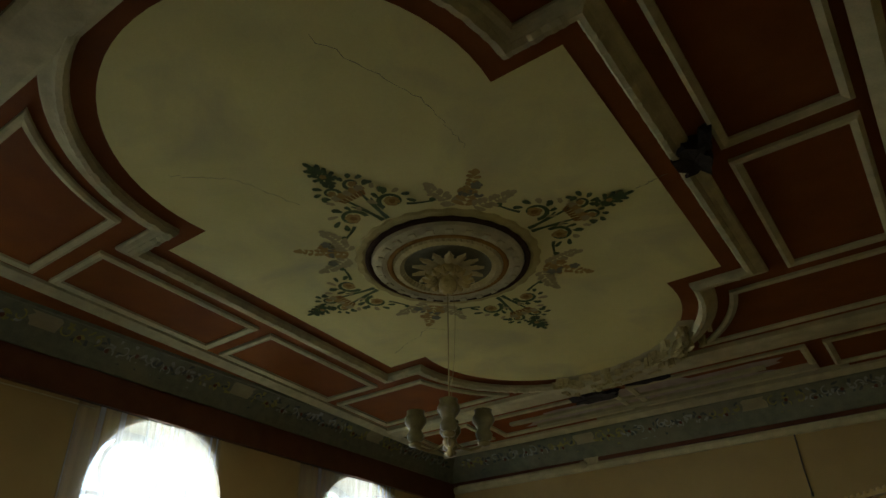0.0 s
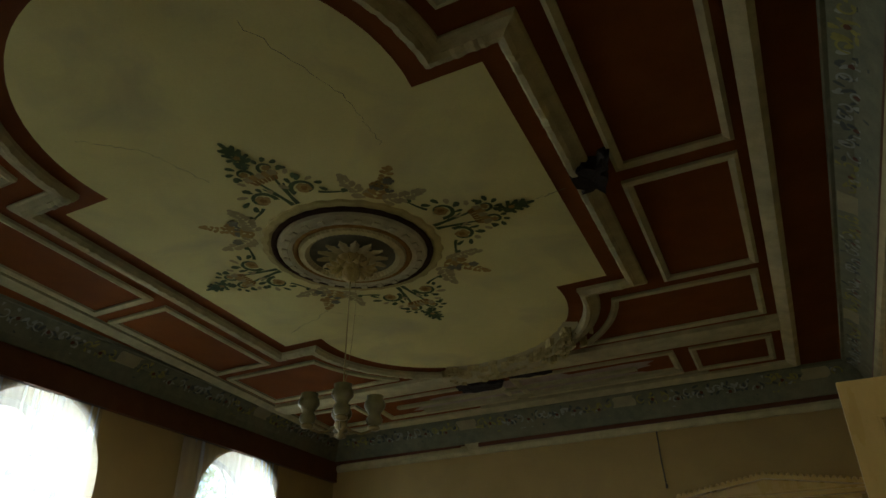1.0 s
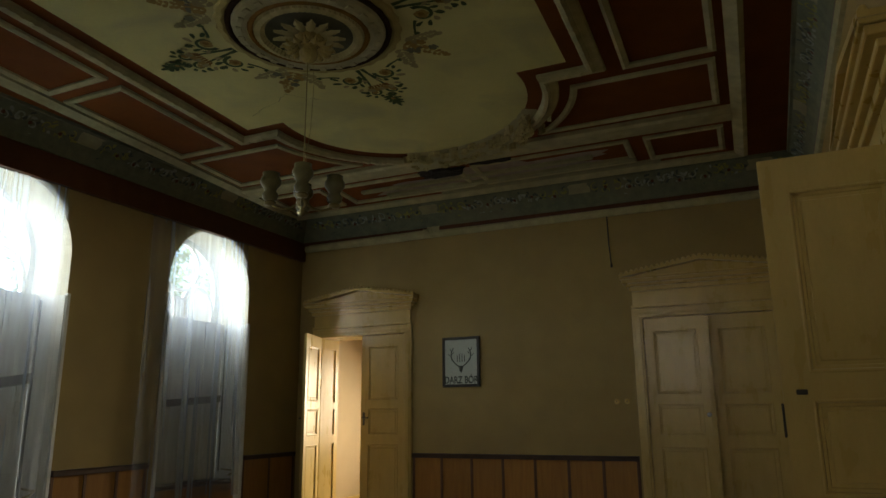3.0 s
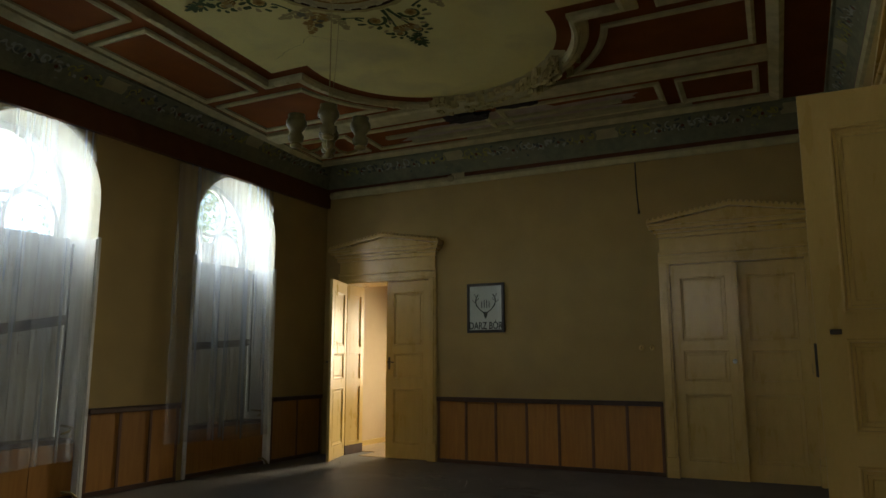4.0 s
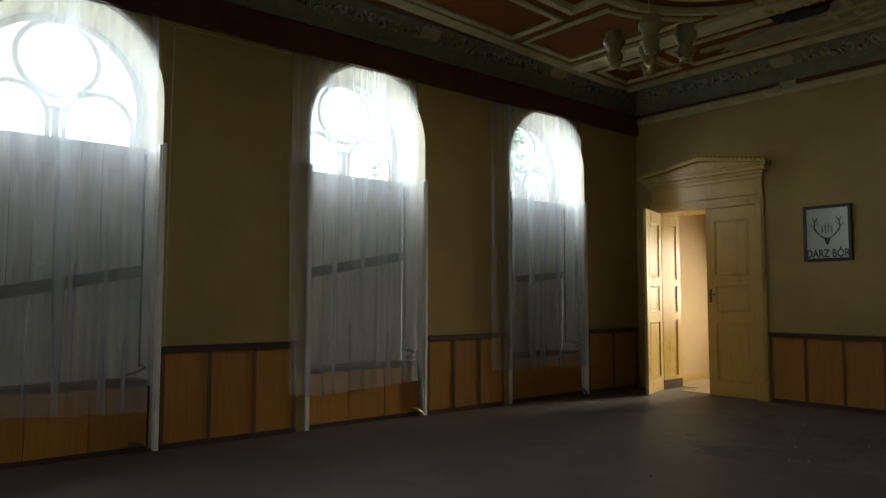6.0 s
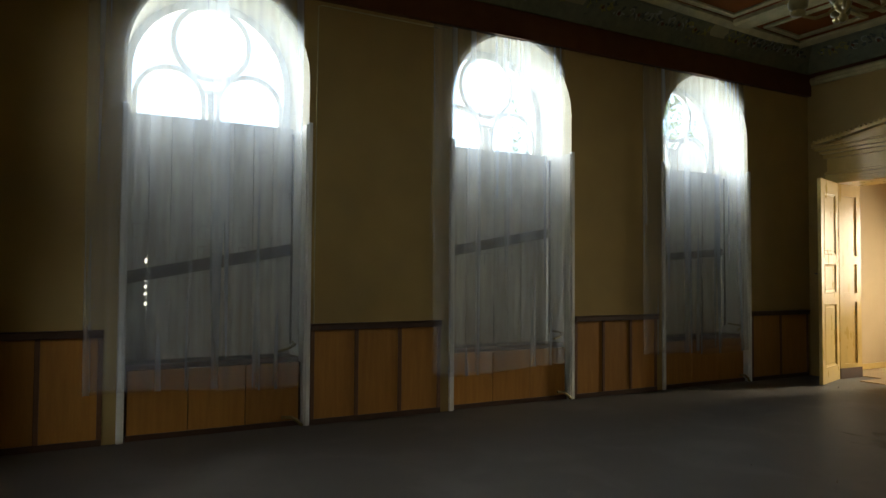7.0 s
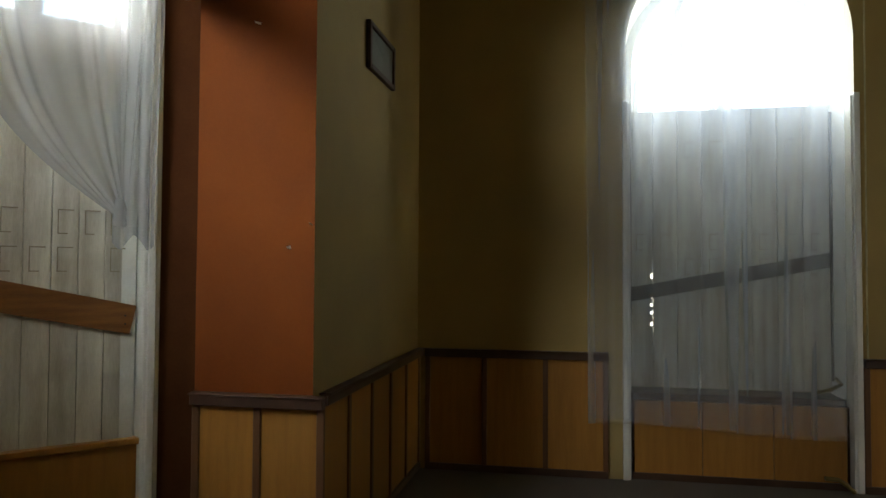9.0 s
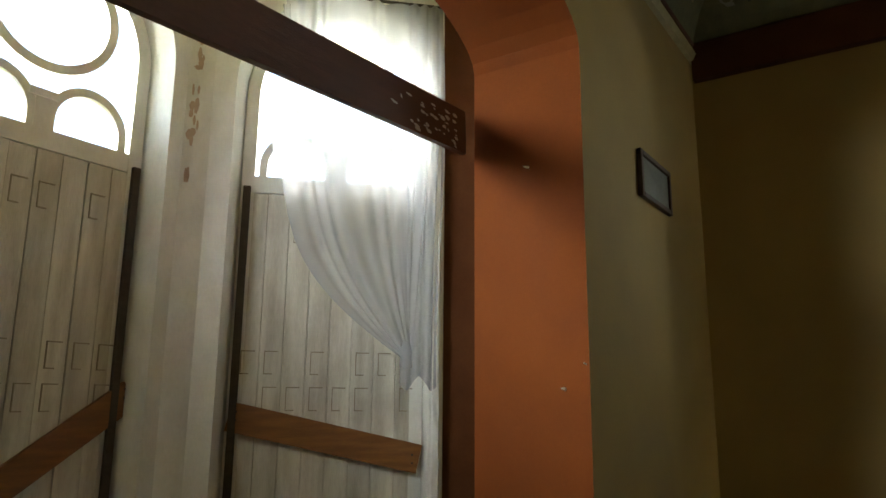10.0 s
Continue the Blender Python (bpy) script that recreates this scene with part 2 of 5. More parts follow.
def sweep(bm, path, prof, mi=0, closed=True, bumpy=0.0, seed=1):
    """Sweep a profile of (offset to the left of the way, z) along a flat path of (x, y), mitred."""
    rng = random.Random(seed)
    n, rings = len(path), []
    P = [Vector((p[0], p[1])) for p in path]
    for i, p in enumerate(P):
        a = P[i - 1] if closed or i else None
        b = P[(i + 1) % n] if closed or i < n - 1 else None
        d1 = (p - a).normalized() if a is not None else (b - p).normalized()
        d2 = (b - p).normalized() if b is not None else d1
        n1, n2 = Vector((-d1.y, d1.x)), Vector((-d2.y, d2.x))
        m = (n1 + n2) / max(0.3, 1 + n1.dot(n2))
        j = bumpy * rng.uniform(-1, 1)
        rings.append([bm.verts.new((p.x + m.x * o, p.y + m.y * o, z + (j if 0 < k < len(prof) - 1 else 0))) for k, (o, z) in enumerate(prof)])
    pairs = zip(rings, rings[1:] + rings[:1]) if closed else zip(rings, rings[1:])
    for p, q in pairs:
        for k in range(len(prof) - 1):
            bm.faces.new((p[k], p[k + 1], q[k + 1], q[k])).material_index = mi
    if not closed:
        for e in (rings[0], rings[-1]):
            bm.faces.new(e).material_index = mi
    return bm


def frame_matrix(at, u, d):
    """Local x runs along a wall, local y away from the room, z up."""
    m = Matrix(((u[0], d[0], 0, at[0]), (u[1], d[1], 0, at[1]), (0, 0, 1, at[2] if len(at) > 2 else 0), (0, 0, 0, 1)))
    return m


R2 = math.sqrt(0.5)
WEST = frame_matrix((0, 0), (0, 1), (-1, 0))
NORTH = frame_matrix((0, L), (1, 0), (0, 1))
SOUTH = frame_matrix((W, 0), (-1, 0), (0, -1))
EAST = frame_matrix((WE, L), (0, -1), (1, 0))
BAY_W = frame_matrix((3.17, -1.97), (-R2, R2), (-R2, -R2))
BAY_S = frame_matrix((4.69, -1.97), (-1, 0), (0, -1))
BAY_E = frame_matrix((6.00, -0.66), (-R2, -R2), (R2, -R2))


def outline(c, half, spring, rise, z0=0.0, n=20):
    """From the sill of one side over the top to the other, as (u, z)."""
    pts = [(c - half, z0), (c - half, spring)]
    if rise:
        pts += [(c - half * math.cos(math.pi * i / n), spring + rise * math.sin(math.pi * i / n)) for i in range(1, n)]
    return pts + [(c + half, spring), (c + half, z0)]


def arch_wall(name, m, length, height, thick, openings, mats, label, start=0.0):
    """A wall with openings (centre, half width, spring, rise, sill, half width at the back); mats: face, reveal."""
    bm = bmesh.new()
    for d, back in ((0.0, False), (thick, True)):
        u = start
        for c, half, spring, rise, z0, hb in sorted(openings):
            h = hb if back else half
            o = outline(c, h, spring, rise * (h / half), z0)
            face(bm, [(u, d, 0), (c - h, d, 0), (c - h, d, height), (u, d, height)])
            for (u1, z1), (u2, z2) in zip(o[1:-2], o[2:-1]):
                face(bm, [(u1, d, z1), (u2, d, z2), (u2, d, height), (u1, d, height)])
            if z0:
                face(bm, [(c - h, d, 0), (c + h, d, 0), (c + h, d, z0), (c - h, d, z0)])
            u = c + h
        face(bm, [(u, d, 0), (length, d, 0), (length, d, height), (u, d, height)])
    for c, half, spring, rise, z0, hb in openings:
        f, b = outline(c, half, spring, rise, z0), outline(c, hb, spring, rise * (hb / half), z0)
        for (p, q), (r, s) in zip(zip(f, f[1:]), zip(b, b[1:])):
            face(bm, [(p[0], 0, p[1]), (r[0], thick, r[1]), (s[0], thick, s[1]), (q[0], 0, q[1])], 1)
    for u in (start, length):
        face(bm, [(u, 0, 0), (u, thick, 0), (u, thick, height), (u, 0, height)])
    bmesh.ops.remove_doubles(bm, verts=bm.verts, dist=1e-4)
    ob = link(name, bm, mats)
    ob.matrix_basis = m
    return tagged(ob, label, "wall", kind="structure")


# ---- large structure ----
HALF_A, SPRING_A = 0.815, 3.36
arch_wall("wall_west", WEST, L, CZ + 0.1, 0.70, [(y, HALF_A, SPRING_A, HALF_A, 0.0, 0.80) for y in WIN_Y], [M_WALL, M_REVEAL],
          "olive painted wall with three arched window niches", start=-0.6)
D1, D2, D3 = (1.22, 0.80), (6.53, 0.83), (L - 5.62, 0.76)      # centre and half width of the three doorways
DOOR_H = 2.80
arch_wall("wall_north", NORTH, W + 0.5, CZ + 0.1, 0.55, [(D1[0], D1[1], DOOR_H, 0, 0, D1[1]), (D2[0], D2[1], DOOR_H, 0, 0, D2[1])], [M_WALL, M_DOOR],
          "olive painted wall with two double doorways", start=-0.5)
ARCH = (W / 2, 1.605, 3.45, 0.42)
arch_wall("wall_south", SOUTH, W + 0.5, CZ + 0.1, 0.64, [(*ARCH, 0.0, 1.605)], [M_WALL, M_ORANGE],
          "olive wall opening into a bay by a broad orange arch", start=-0.5)
arch_wall("wall_east", EAST, L + 0.6, CZ + 0.1, 0.45, [(D3[0], D3[1], DOOR_H, 0, 0, D3[1])], [M_WALL, M_DOOR],
          "olive painted wall with one double doorway", start=-0.5)
HALF_B, SPRING_B = 0.525, 3.45
BAY_LEN = {"w": 1.853, "s": 1.52, "e": 1.853}
M_BAYWALL = M_WHITE
arch_wall("wall_bay_west", BAY_W, BAY_LEN["w"], CZ, 0.30, [(0.80, HALF_B + 0.07, SPRING_B, HALF_B + 0.07, 0.0, HALF_B)], [M_BAYWALL, M_BAYWALL], "white painted bay wall with an arched window")
arch_wall("wall_bay_south", BAY_S, BAY_LEN["s"], CZ, 0.30, [(0.76, HALF_B + 0.07, SPRING_B, HALF_B + 0.07, 0.0, HALF_B)], [M_BAYWALL, M_BAYWALL], "white painted bay wall with an arched window")
arch_wall("wall_bay_east", BAY_E, BAY_LEN["e"], CZ, 0.30, [(1.053, HALF_B + 0.07, SPRING_B, HALF_B + 0.07, 0.0, HALF_B)], [M_BAYWALL, M_BAYWALL], "white painted bay wall with an arched window")

bm = boxes(((-0.62, -2.6, -0.12), (W + 2.2, L + 4.2, 0.0)))
tagged(link("floor", bm, M_FLOOR), "grey-brown worn floor covering with pale scuffs", "floor", kind="structure")
bm = boxes(((1.4, -2.35, CZ - 0.62), (6.5, -0.641, CZ - 0.5)))
tagged(link("ceiling_bay", bm, M_CREAM), "plain cream plaster ceiling of the bay", "ceiling", kind="structure")
# worn boards of the next room; light on the floor is in their pale colour
M_LITBOARDS = material("worn_boards_in_lit_colour", (0.36, 0.27, 0.15), (0.24, 0.17, 0.09), scale=3, rough=0.6, stretch=(8, 1, 8), vary=0.12)
nf = thing("floor_next_room", (0, 0, 0), "worn floorboards coloured pale as the sunlit floor of the next room", "floor", kind="structure")
for k in range(12):
    x0 = 0.03 + 0.345 * k
    part("board", boxes(((x0, L + (0.02 if 0.4 < x0 < 1.9 else 0.56), 0.0005), (x0 + 0.341, L + 3.88, 0.012)), bevel=0.002), M_LITBOARDS, nf)
# rooms behind the doors, closed plainly
bm = boxes(((-0.15, L + 0.551, 0), (0.02, L + 4.0, 3.6)), ((0.02, L + 3.9, 0), (4.2, L + 4.05, 3.6)), ((4.2, L + 0.551, 0), (4.35, L + 4.05, 3.6)), ((-0.15, L + 0.551, 3.6), (4.35, L + 4.05, 3.7)), ((4.35, L + 2.0, 0), (8.4, L + 2.1, 3.6)), ((8.35, L + 0.551, 0), (8.45, L + 2.0, 3.6)), ((4.35, L + 0.551, 3.6), (8.45, L + 2.1, 3.7)))
tagged(link("wall_next_room", bm, M_WARMWALL), "warm cream walls of the sunlit next room", "wall", kind="structure")
bm = boxes(((0.021, L + 0.56, 0.001), (0.04, L + 3.89, 0.10)))
tagged(link("baseboard", bm, M_DOOR), "painted skirting board of the next room", "baseboard", kind="structure")
bm = boxes(((WE + 0.451, 4.0, 0), (WE + 2.0, 4.1, 3.4)), ((WE + 0.451, 7.2, 0), (WE + 2.0, 7.3, 3.4)), ((WE + 2.0, 4.0, 0), (WE + 2.1, 7.3, 3.4)), ((WE + 0.451, 4.0, 3.4), (WE + 2.1, 7.3, 3.5)))
tagged(link("wall_corridor", bm, M_WALL), "plain dim corridor walls behind the side doorway", "wall", kind="structure")

# ceiling with its red field and the cream mirror
CX, CY = 3.915, 5.61
XN, YN, RO = 1.90, 1.57, 1.41        # half width, half length of the straight sides, radius of the round ends
YC = 1.76


def skew(path):
    """The ceiling field stands a little out of square with the walls."""
    return [(x + (0.0075 * (x - CX) - 0.05) * (y - CY), y) for x, y in path]


def mirror_path(off):
    """The notched oval of the ceiling, grown by off, counter-clockwise."""
    r, xe, ye = RO + off, XN + off, YN + off * 0.9
    pts = []
    for s in (-1, 1):
        a0 = math.asin(min(0.99, max(-0.99, (YC - ye) / r)))
        arc = [(s * r * math.cos(a) * -1, s * (YC + r * math.sin(a))) for a in (-a0 + (math.pi + 2 * a0) * k / 36 for k in range(37))]
        if s == -1:
            # south end from west to east
            arc = [(-r * math.cos(a), -(YC + r * math.sin(a))) for a in (-a0 + (math.pi + 2 * a0) * k / 36 for k in range(37))]
            pts += [(-xe, -ye)] + arc + [(xe, -ye)]
        else:
            arc = [(r * math.cos(a), YC + r * math.sin(a)) for a in (-a0 + (math.pi + 2 * a0) * k / 36 for k in range(37))]
            pts += [(xe, ye)] + arc + [(-xe, ye)]
    return [(CX + x, CY + y) for x, y in pts]


bm = bmesh.new()
box(bm, (-0.4, -0.64, CZ), (W + 0.5, L + 0.5, CZ + 0.15), 0)
face(bm, [(x, y, CZ - 0.004) for x, y in skew(mirror_path(0))][::-1], 1)
tagged(link("ceiling", bm, [M_RED, M_CREAM]), "oxblood ceiling with a cream notched-oval field", "ceiling", kind="structure")

# mouldings of the ceiling
def moulding(name, paths, prof, mats, label, closed=True, bumpy=0.0, square=False):
    bm = bmesh.new()
    for p in paths:
        sweep(bm, p if square else skew(p), prof, 0, closed, bumpy)
    ob = link(name, bm, mats)
    return tagged(ob, label, "moulding", kind="structure")


Z = CZ - 0.001
moulding("trim_oval_flat", [mirror_path(0.245)], [(0, Z), (0, Z - 0.05), (-0.03, Z - 0.04), (-0.07, Z - 0.036), (-0.085, Z - 0.02), (-0.085, Z)], M_MOULD, "greyish cream flat plaster moulding round the oval")


def dense(path, step):
    out = []
    for a, b in zip(path, path[1:] + path[:1]):
        n = max(1, int(math.dist(a, b) / step))
        out += [(a[0] + (b[0] - a[0]) * k / n, a[1] + (b[1] - a[1]) * k / n) for k in range(n)]
    return out


moulding("trim_oval_laurel", [dense(mirror_path(0.155), 0.03)], [(0, Z), (0, Z - 0.035), (-0.022, Z - 0.075), (-0.06, Z - 0.08), (-0.088, Z - 0.052), (-0.088, Z)], M_MOULD, "thick bumpy laurel moulding of grey-cream plaster", bumpy=0.008)
OX0, OX1, OY0, OY1 = 0.47, 7.38, 0.62, 10.60


def rect(x0, y0, x1, y1):
    return [(x0, y0), (x1, y0), (x1, y1), (x0, y1)]


moulding("trim_outer", [rect(OX0, OY0, OX1, OY1)], [(0, Z), (0, Z - 0.04), (0.05, Z - 0.07), (0.10, Z - 0.055), (0.16, Z - 0.03), (0.16, Z)], M_MOULD, "broad grey-cream outer ceiling moulding")
THIN = [(0, Z), (0, Z - 0.028), (0.03, Z - 0.04), (0.075, Z - 0.024), (0.075, Z)]
for name, yb in (("trim_bar_south", CY - 3.46), ("trim_bar_north", CY + 3.46)):
    moulding(name, [[(OX0 + 0.16, yb), (OX1 - 0.15, yb)]], [(-0.17, Z), (-0.17, Z - 0.05), (-0.13, Z - 0.075), (-0.05, Z - 0.08), (0.05, Z - 0.08), (0.13, Z - 0.075), (0.17, Z - 0.05), (0.17, Z)], M_MOULD, "broad grey-cream cross bar of the ceiling", closed=False)


def corner_panel(sx, sy):
    """A panel between the round end and the outer corner, clockwise or not as mirrored."""
    r = RO + 0.44
    pts = []
    x_out, y_in, y_out = 3.21, 2.08, 3.17
    a1 = math.asin((y_out - YC) / r)
    for k in range(13):
        a = (y_in - YC) / r + (a1 - (y_in - YC) / r) * k / 12
        pts.append((r * math.cos(a), YC + r * math.sin(a)))
    pts = [(x_out, y_in)] + [(x_out, y_out)] + pts[::-1]
    out = [(CX + sx * x, CY + sy * y) for x, y in pts]
    return out if sx * sy > 0 else out[::-1]


panels = []
for sx in (-1, 1):
    x0, x1 = sorted((CX + sx * 2.38, CX + sx * 3.23))
    panels += [rect(x0, CY - 1.92, x1, CY - 0.085), rect(x0, CY + 0.085, x1, CY + 1.92)]
    for sy in (-1, 1):
        panels.append(corner_panel(sx, sy))
for sy in (-1, 1):
    y0, y1 = sorted((CY + sy * 3.84, CY + sy * 4.66))
    for x0, x1 in ((0.70, 1.66), (1.83, 3.83), (4.00, 6.06), (6.23, 7.13)):
        panels.append(rect(x0, y0, x1, y1))
for p in panels:
    moulding("trim_panel", [p], THIN, M_MOULD, "thin grey-cream moulding framing a red ceiling panel")

# cornice: painted cove, red line and picture moulding round the room
ROOM = rect(0, 0, WE, L)
moulding("cornice_cove", [ROOM], [(0.0, CZ - 0.36), (0.035, CZ - 0.35), (0.06, CZ - 0.27), (0.13, CZ - 0.13), (0.24, CZ - 0.03), (0.27, CZ - 0.03), (0.28, CZ - 0.001)], M_FRIEZE, "blue-grey painted plaster frieze under the ceiling", square=True)
moulding("cornice_line", [ROOM], [(0.0, CZ - 0.415), (0.04, CZ - 0.415), (0.04, CZ - 0.361), (0.0, CZ - 0.361)], M_BROWN, "dark red line under the frieze", square=True)
moulding("cornice_rail", [ROOM], [(0.0, CZ - 0.53), (0.035, CZ - 0.52), (0.06, CZ - 0.47), (0.04, CZ - 0.425), (0.0, CZ - 0.416)], M_MOULD, "beige plaster moulding along the wall top", square=True)
bm = boxes(((-0.02, 0.02, 4.14), (0.075, L - 0.02, 4.43)))
tagged(link("trim_curtain_board", bm, M_BROWN), "long red-brown curtain board above the windows", "trim", kind="structure")


# ---- windows ----
def ribbon(bm, pts, w, d0, d1, closed=False):
    """A bar of rectangular section along a path of (u, z), w wide, between the depths d0 and d1."""
    n, rows = len(pts), []
    P = [Vector(p) for p in pts]
    for i, p in enumerate(P):
        a = P[i - 1] if closed or i else P[0]
        b = P[(i + 1) % n] if closed or i < n - 1 else P[-1]
        d = (b - a).normalized()
        o = Vector((-d.y, d.x)) * (w / 2)
        rows.append([bm.verts.new((q.x, dd, q.y)) for q, dd in ((p - o, d0), (p + o, d0), (p + o, d1), (p - o, d1))])
    for p, q in (zip(rows, rows[1:] + rows[:1]) if closed else zip(rows, rows[1:])):
        for k in range(4):
            bm.faces.new((p[k], q[k], q[(k + 1) % 4], p[(k + 1) % 4]))
    if not closed:
        bm.faces.new(rows[0]), bm.faces.new(rows[-1])
    return bm


def arc(c, z, r, a0, a1, n=18):
    return [(c + r * math.cos(radians(a0 + (a1 - a0) * k / n)), z + r * math.sin(radians(a0 + (a1 - a0) * k / n))) for k in range(n + 1)]


def pane(pts, d, parent):
    bm = bmesh.new()
    face(bm, [(u, d, z) for u, z in pts])
    ob = part("pane", bm, M_GLASS, parent)
    ob.visible_shadow = False
    return ob


TRANSOM = 2.88


def fanlight(win, half, spring, d, light_top=3.37, round_light=None):
    """Two small arched lights under a round one, in a round-headed frame."""
    bm = bmesh.new()
    w = half - 0.035
    ribbon(bm, [(-w, 0.62)] + [(-w, spring)] + arc(0, spring, w, 180, 0, 24)[1:-1] + [(w, spring), (w, 0.62)], 0.075, d, d + 0.07)
    part("window_frame", bm, M_WHITE, win, "peeling white arched window frame")
    bm = boxes(((-w + 0.03, d + 0.004, TRANSOM - 0.05), (w - 0.03, d + 0.066, TRANSOM + 0.05)))
    part("transom", bm, M_WHITE, win)
    w2 = half - 0.072
    lc, lr = w2 / 2, w2 / 2 - 0.045
    ls = light_top - lr
    cr = (spring + w2 - (ls + lr) - 0.05) / 2
    cz = spring + w2 - cr - 0.005
    if round_light:
        cz, cr = round_light
        lc, lr = 0.385, 0.315
        ls = light_top - lr
    for s in (-1, 1):
        bm = bmesh.new()
        ribbon(bm, [(s * lc - lr, TRANSOM)] + arc(s * lc, ls, lr, 180, 0) + [(s * lc + lr, TRANSOM)], 0.045, d + 0.01, d + 0.06)
        bar = part("light_frame", bm, M_WHITE, win)
        pane([(s * lc - lr + 0.02, TRANSOM)] + arc(s * lc, ls, lr - 0.02, 180, 0) + [(s * lc + lr - 0.02, TRANSOM)], d + 0.035, bar)
    bm = boxes(((-0.035, d + 0.008, TRANSOM), (0.035, d + 0.062, ls + 0.10)), ((-0.07, d + 0.002, ls + 0.09), (0.07, d + 0.066, ls + 0.13)))
    part("mullion", bm, M_WHITE, win)
    bm = bmesh.new()
    ribbon(bm, arc(0, cz, cr - 0.02, 0, 360, 40)[:-1], 0.05, d + 0.01, d + 0.06, True)
    ring = part("round_frame", bm, M_WHITE, win)
    pane(arc(0, cz, cr - 0.045, 0, 360, 40)[:-1], d + 0.035, ring)
    for s in (-1, 1):
        a = arc(0, spring, w2, 182, 118, 10) + arc(0, cz, cr, 120, 215, 10) + [(-lc + lr * 0.3, ls + lr * 1.0), (-lc - lr * 0.5, ls + lr * 0.95), (-w2, ls + 0.1)]
        pane([(u if s < 0 else -u, z) for u, z in a], d + 0.036, win)


M_SHADOWLINE = material("cutout_shadow_line", (0.36, 0.33, 0.25), (0.22, 0.19, 0.13), scale=9, rough=0.8)


def shutters(win, half, d, slits=False, low=0.66, top=TRANSOM - 0.05):
    """Two closed leaves of upright boards with small raised cut-out edges in shadow colour."""
    n = 4
    bw = (half - 0.03) / n
    for s in (-1, 1):
        bm = boxes(((min(0, s * (half - 0.006)), d + 0.032, low), (max(0, s * (half - 0.006)) - (0.0 if not slits or s > 0 else 0.0), d + 0.046, 1.10)), ((min(0, s * (half - 0.006)) + (bw + 0.04 if slits and s < 0 else 0), d + 0.032, 1.10), (max(0, s * (half - 0.006)), d + 0.046, 1.62)), ((min(0, s * (half - 0.006)), d + 0.032, 1.62), (max(0, s * (half - 0.006)), d + 0.046, top)),
                   ((min(0, s * (half - 0.05)), d + 0.046, low + 0.1), (max(0, s * (half - 0.05)), d + 0.06, low + 0.22)),
                   ((min(0, s * (half - 0.05)), d + 0.046, 2.50), (max(0, s * (half - 0.05)), d + 0.06, 2.62)))
        leaf = part("shutter_leaf", bm, M_SHUTTER, win, "closed weathered white shutter of upright boards")
        for k in range(n):
            a, b = sorted((s * (k * bw + 0.0015), s * ((k + 1) * bw - 0.0015)))
            dd = d + 0.003 * ((k * 7 + s) % 3)
            if slits and s < 0 and k == n - 1:
                cuts = [low, 1.15, 1.18, 1.245, 1.27, 1.31, 1.335, 1.375, 1.40, 1.54, 1.58, top - 0.005]
                bm = boxes(((a, dd, low), (b - 0.02, dd + 0.025, top - 0.005)), *[((b - 0.02, dd, p), (b, dd + 0.025, q)) for p, q in zip(cuts[::2], cuts[1::2])])
            else:
                bm = boxes(((a, dd, low), (b, dd + 0.025, top - 0.005)), bevel=0.003)
            board = part("board", bm, M_SHUTTER, leaf)
            m = (a + b) / 2
            for z in (1.90, 1.70, 2.66):
                if (k % 4 == 3 and z > 2) or (k * 5 + int(z * 10) + (s > 0)) % 4 == 0:
                    continue
                # thin strips whose darker colour paints the shadow lines round a cut-out
                bm = boxes(((m - 0.038, dd - 0.008, z), (m + 0.038, dd, z + 0.006)), ((m - 0.038, dd - 0.007, z - 0.12), (m - 0.033, dd, z)), ((m - 0.038, dd - 0.007, z - 0.126), (m + 0.01, dd, z - 0.12)), bevel=0)
                part("ledge", bm, M_SHADOWLINE, leaf, "raised edge of a cut-out in shadow colour")


def edge_strip(win, half, d, s):
    # a raised dark grey upright strip along one edge of the shutters
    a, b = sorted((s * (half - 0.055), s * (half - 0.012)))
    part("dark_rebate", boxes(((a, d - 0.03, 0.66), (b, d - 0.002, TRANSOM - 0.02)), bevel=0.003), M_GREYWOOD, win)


def parapet(win, half, d):
    part("parapet", boxes(((-half - 0.02, d - 0.02, 0.0), (half + 0.02, d + 0.08, 0.63)), ((-half - 0.05, d - 0.05, 0.63), (half + 0.05, d + 0.08, 0.665)), bevel=0.004), M_WOOD, win)


def brace(win, p, q, h, d, mat=None):
    """A board nailed across the shutters from (u, z) to (u, z)."""
    bm = bmesh.new()
    ribbon(bm, [p, ((p[0] + q[0]) / 2, (p[1] + q[1]) / 2), q], h, d - 0.028, d - 0.002)
    bd = part("cross_board", bm, mat or M_BRACE, win, "raw brown board nailed across the shutters")
    for c in (p, q):
        bm = bmesh.new()
        for k in (-0.02, 0.025):
            u = c[0] + (0.04 if c[0] < 0 else -0.04)
            lathe(bm, [(0.0, 0), (0.006, 0.001), (0.006, 0.004)], 6)
            bmesh.ops.translate(bm, verts=bm.verts[-18:], vec=(u, 0, 0))
            bmesh.ops.rotate(bm, verts=bm.verts[-18:], cent=(u, 0, 0), matrix=Matrix.Rotation(radians(-90), 3, "X"))
            bmesh.ops.translate(bm, verts=bm.verts[-18:], vec=(0, d - 0.033, c[1] + k))
        part("nail", bm, M_IRON, bd)


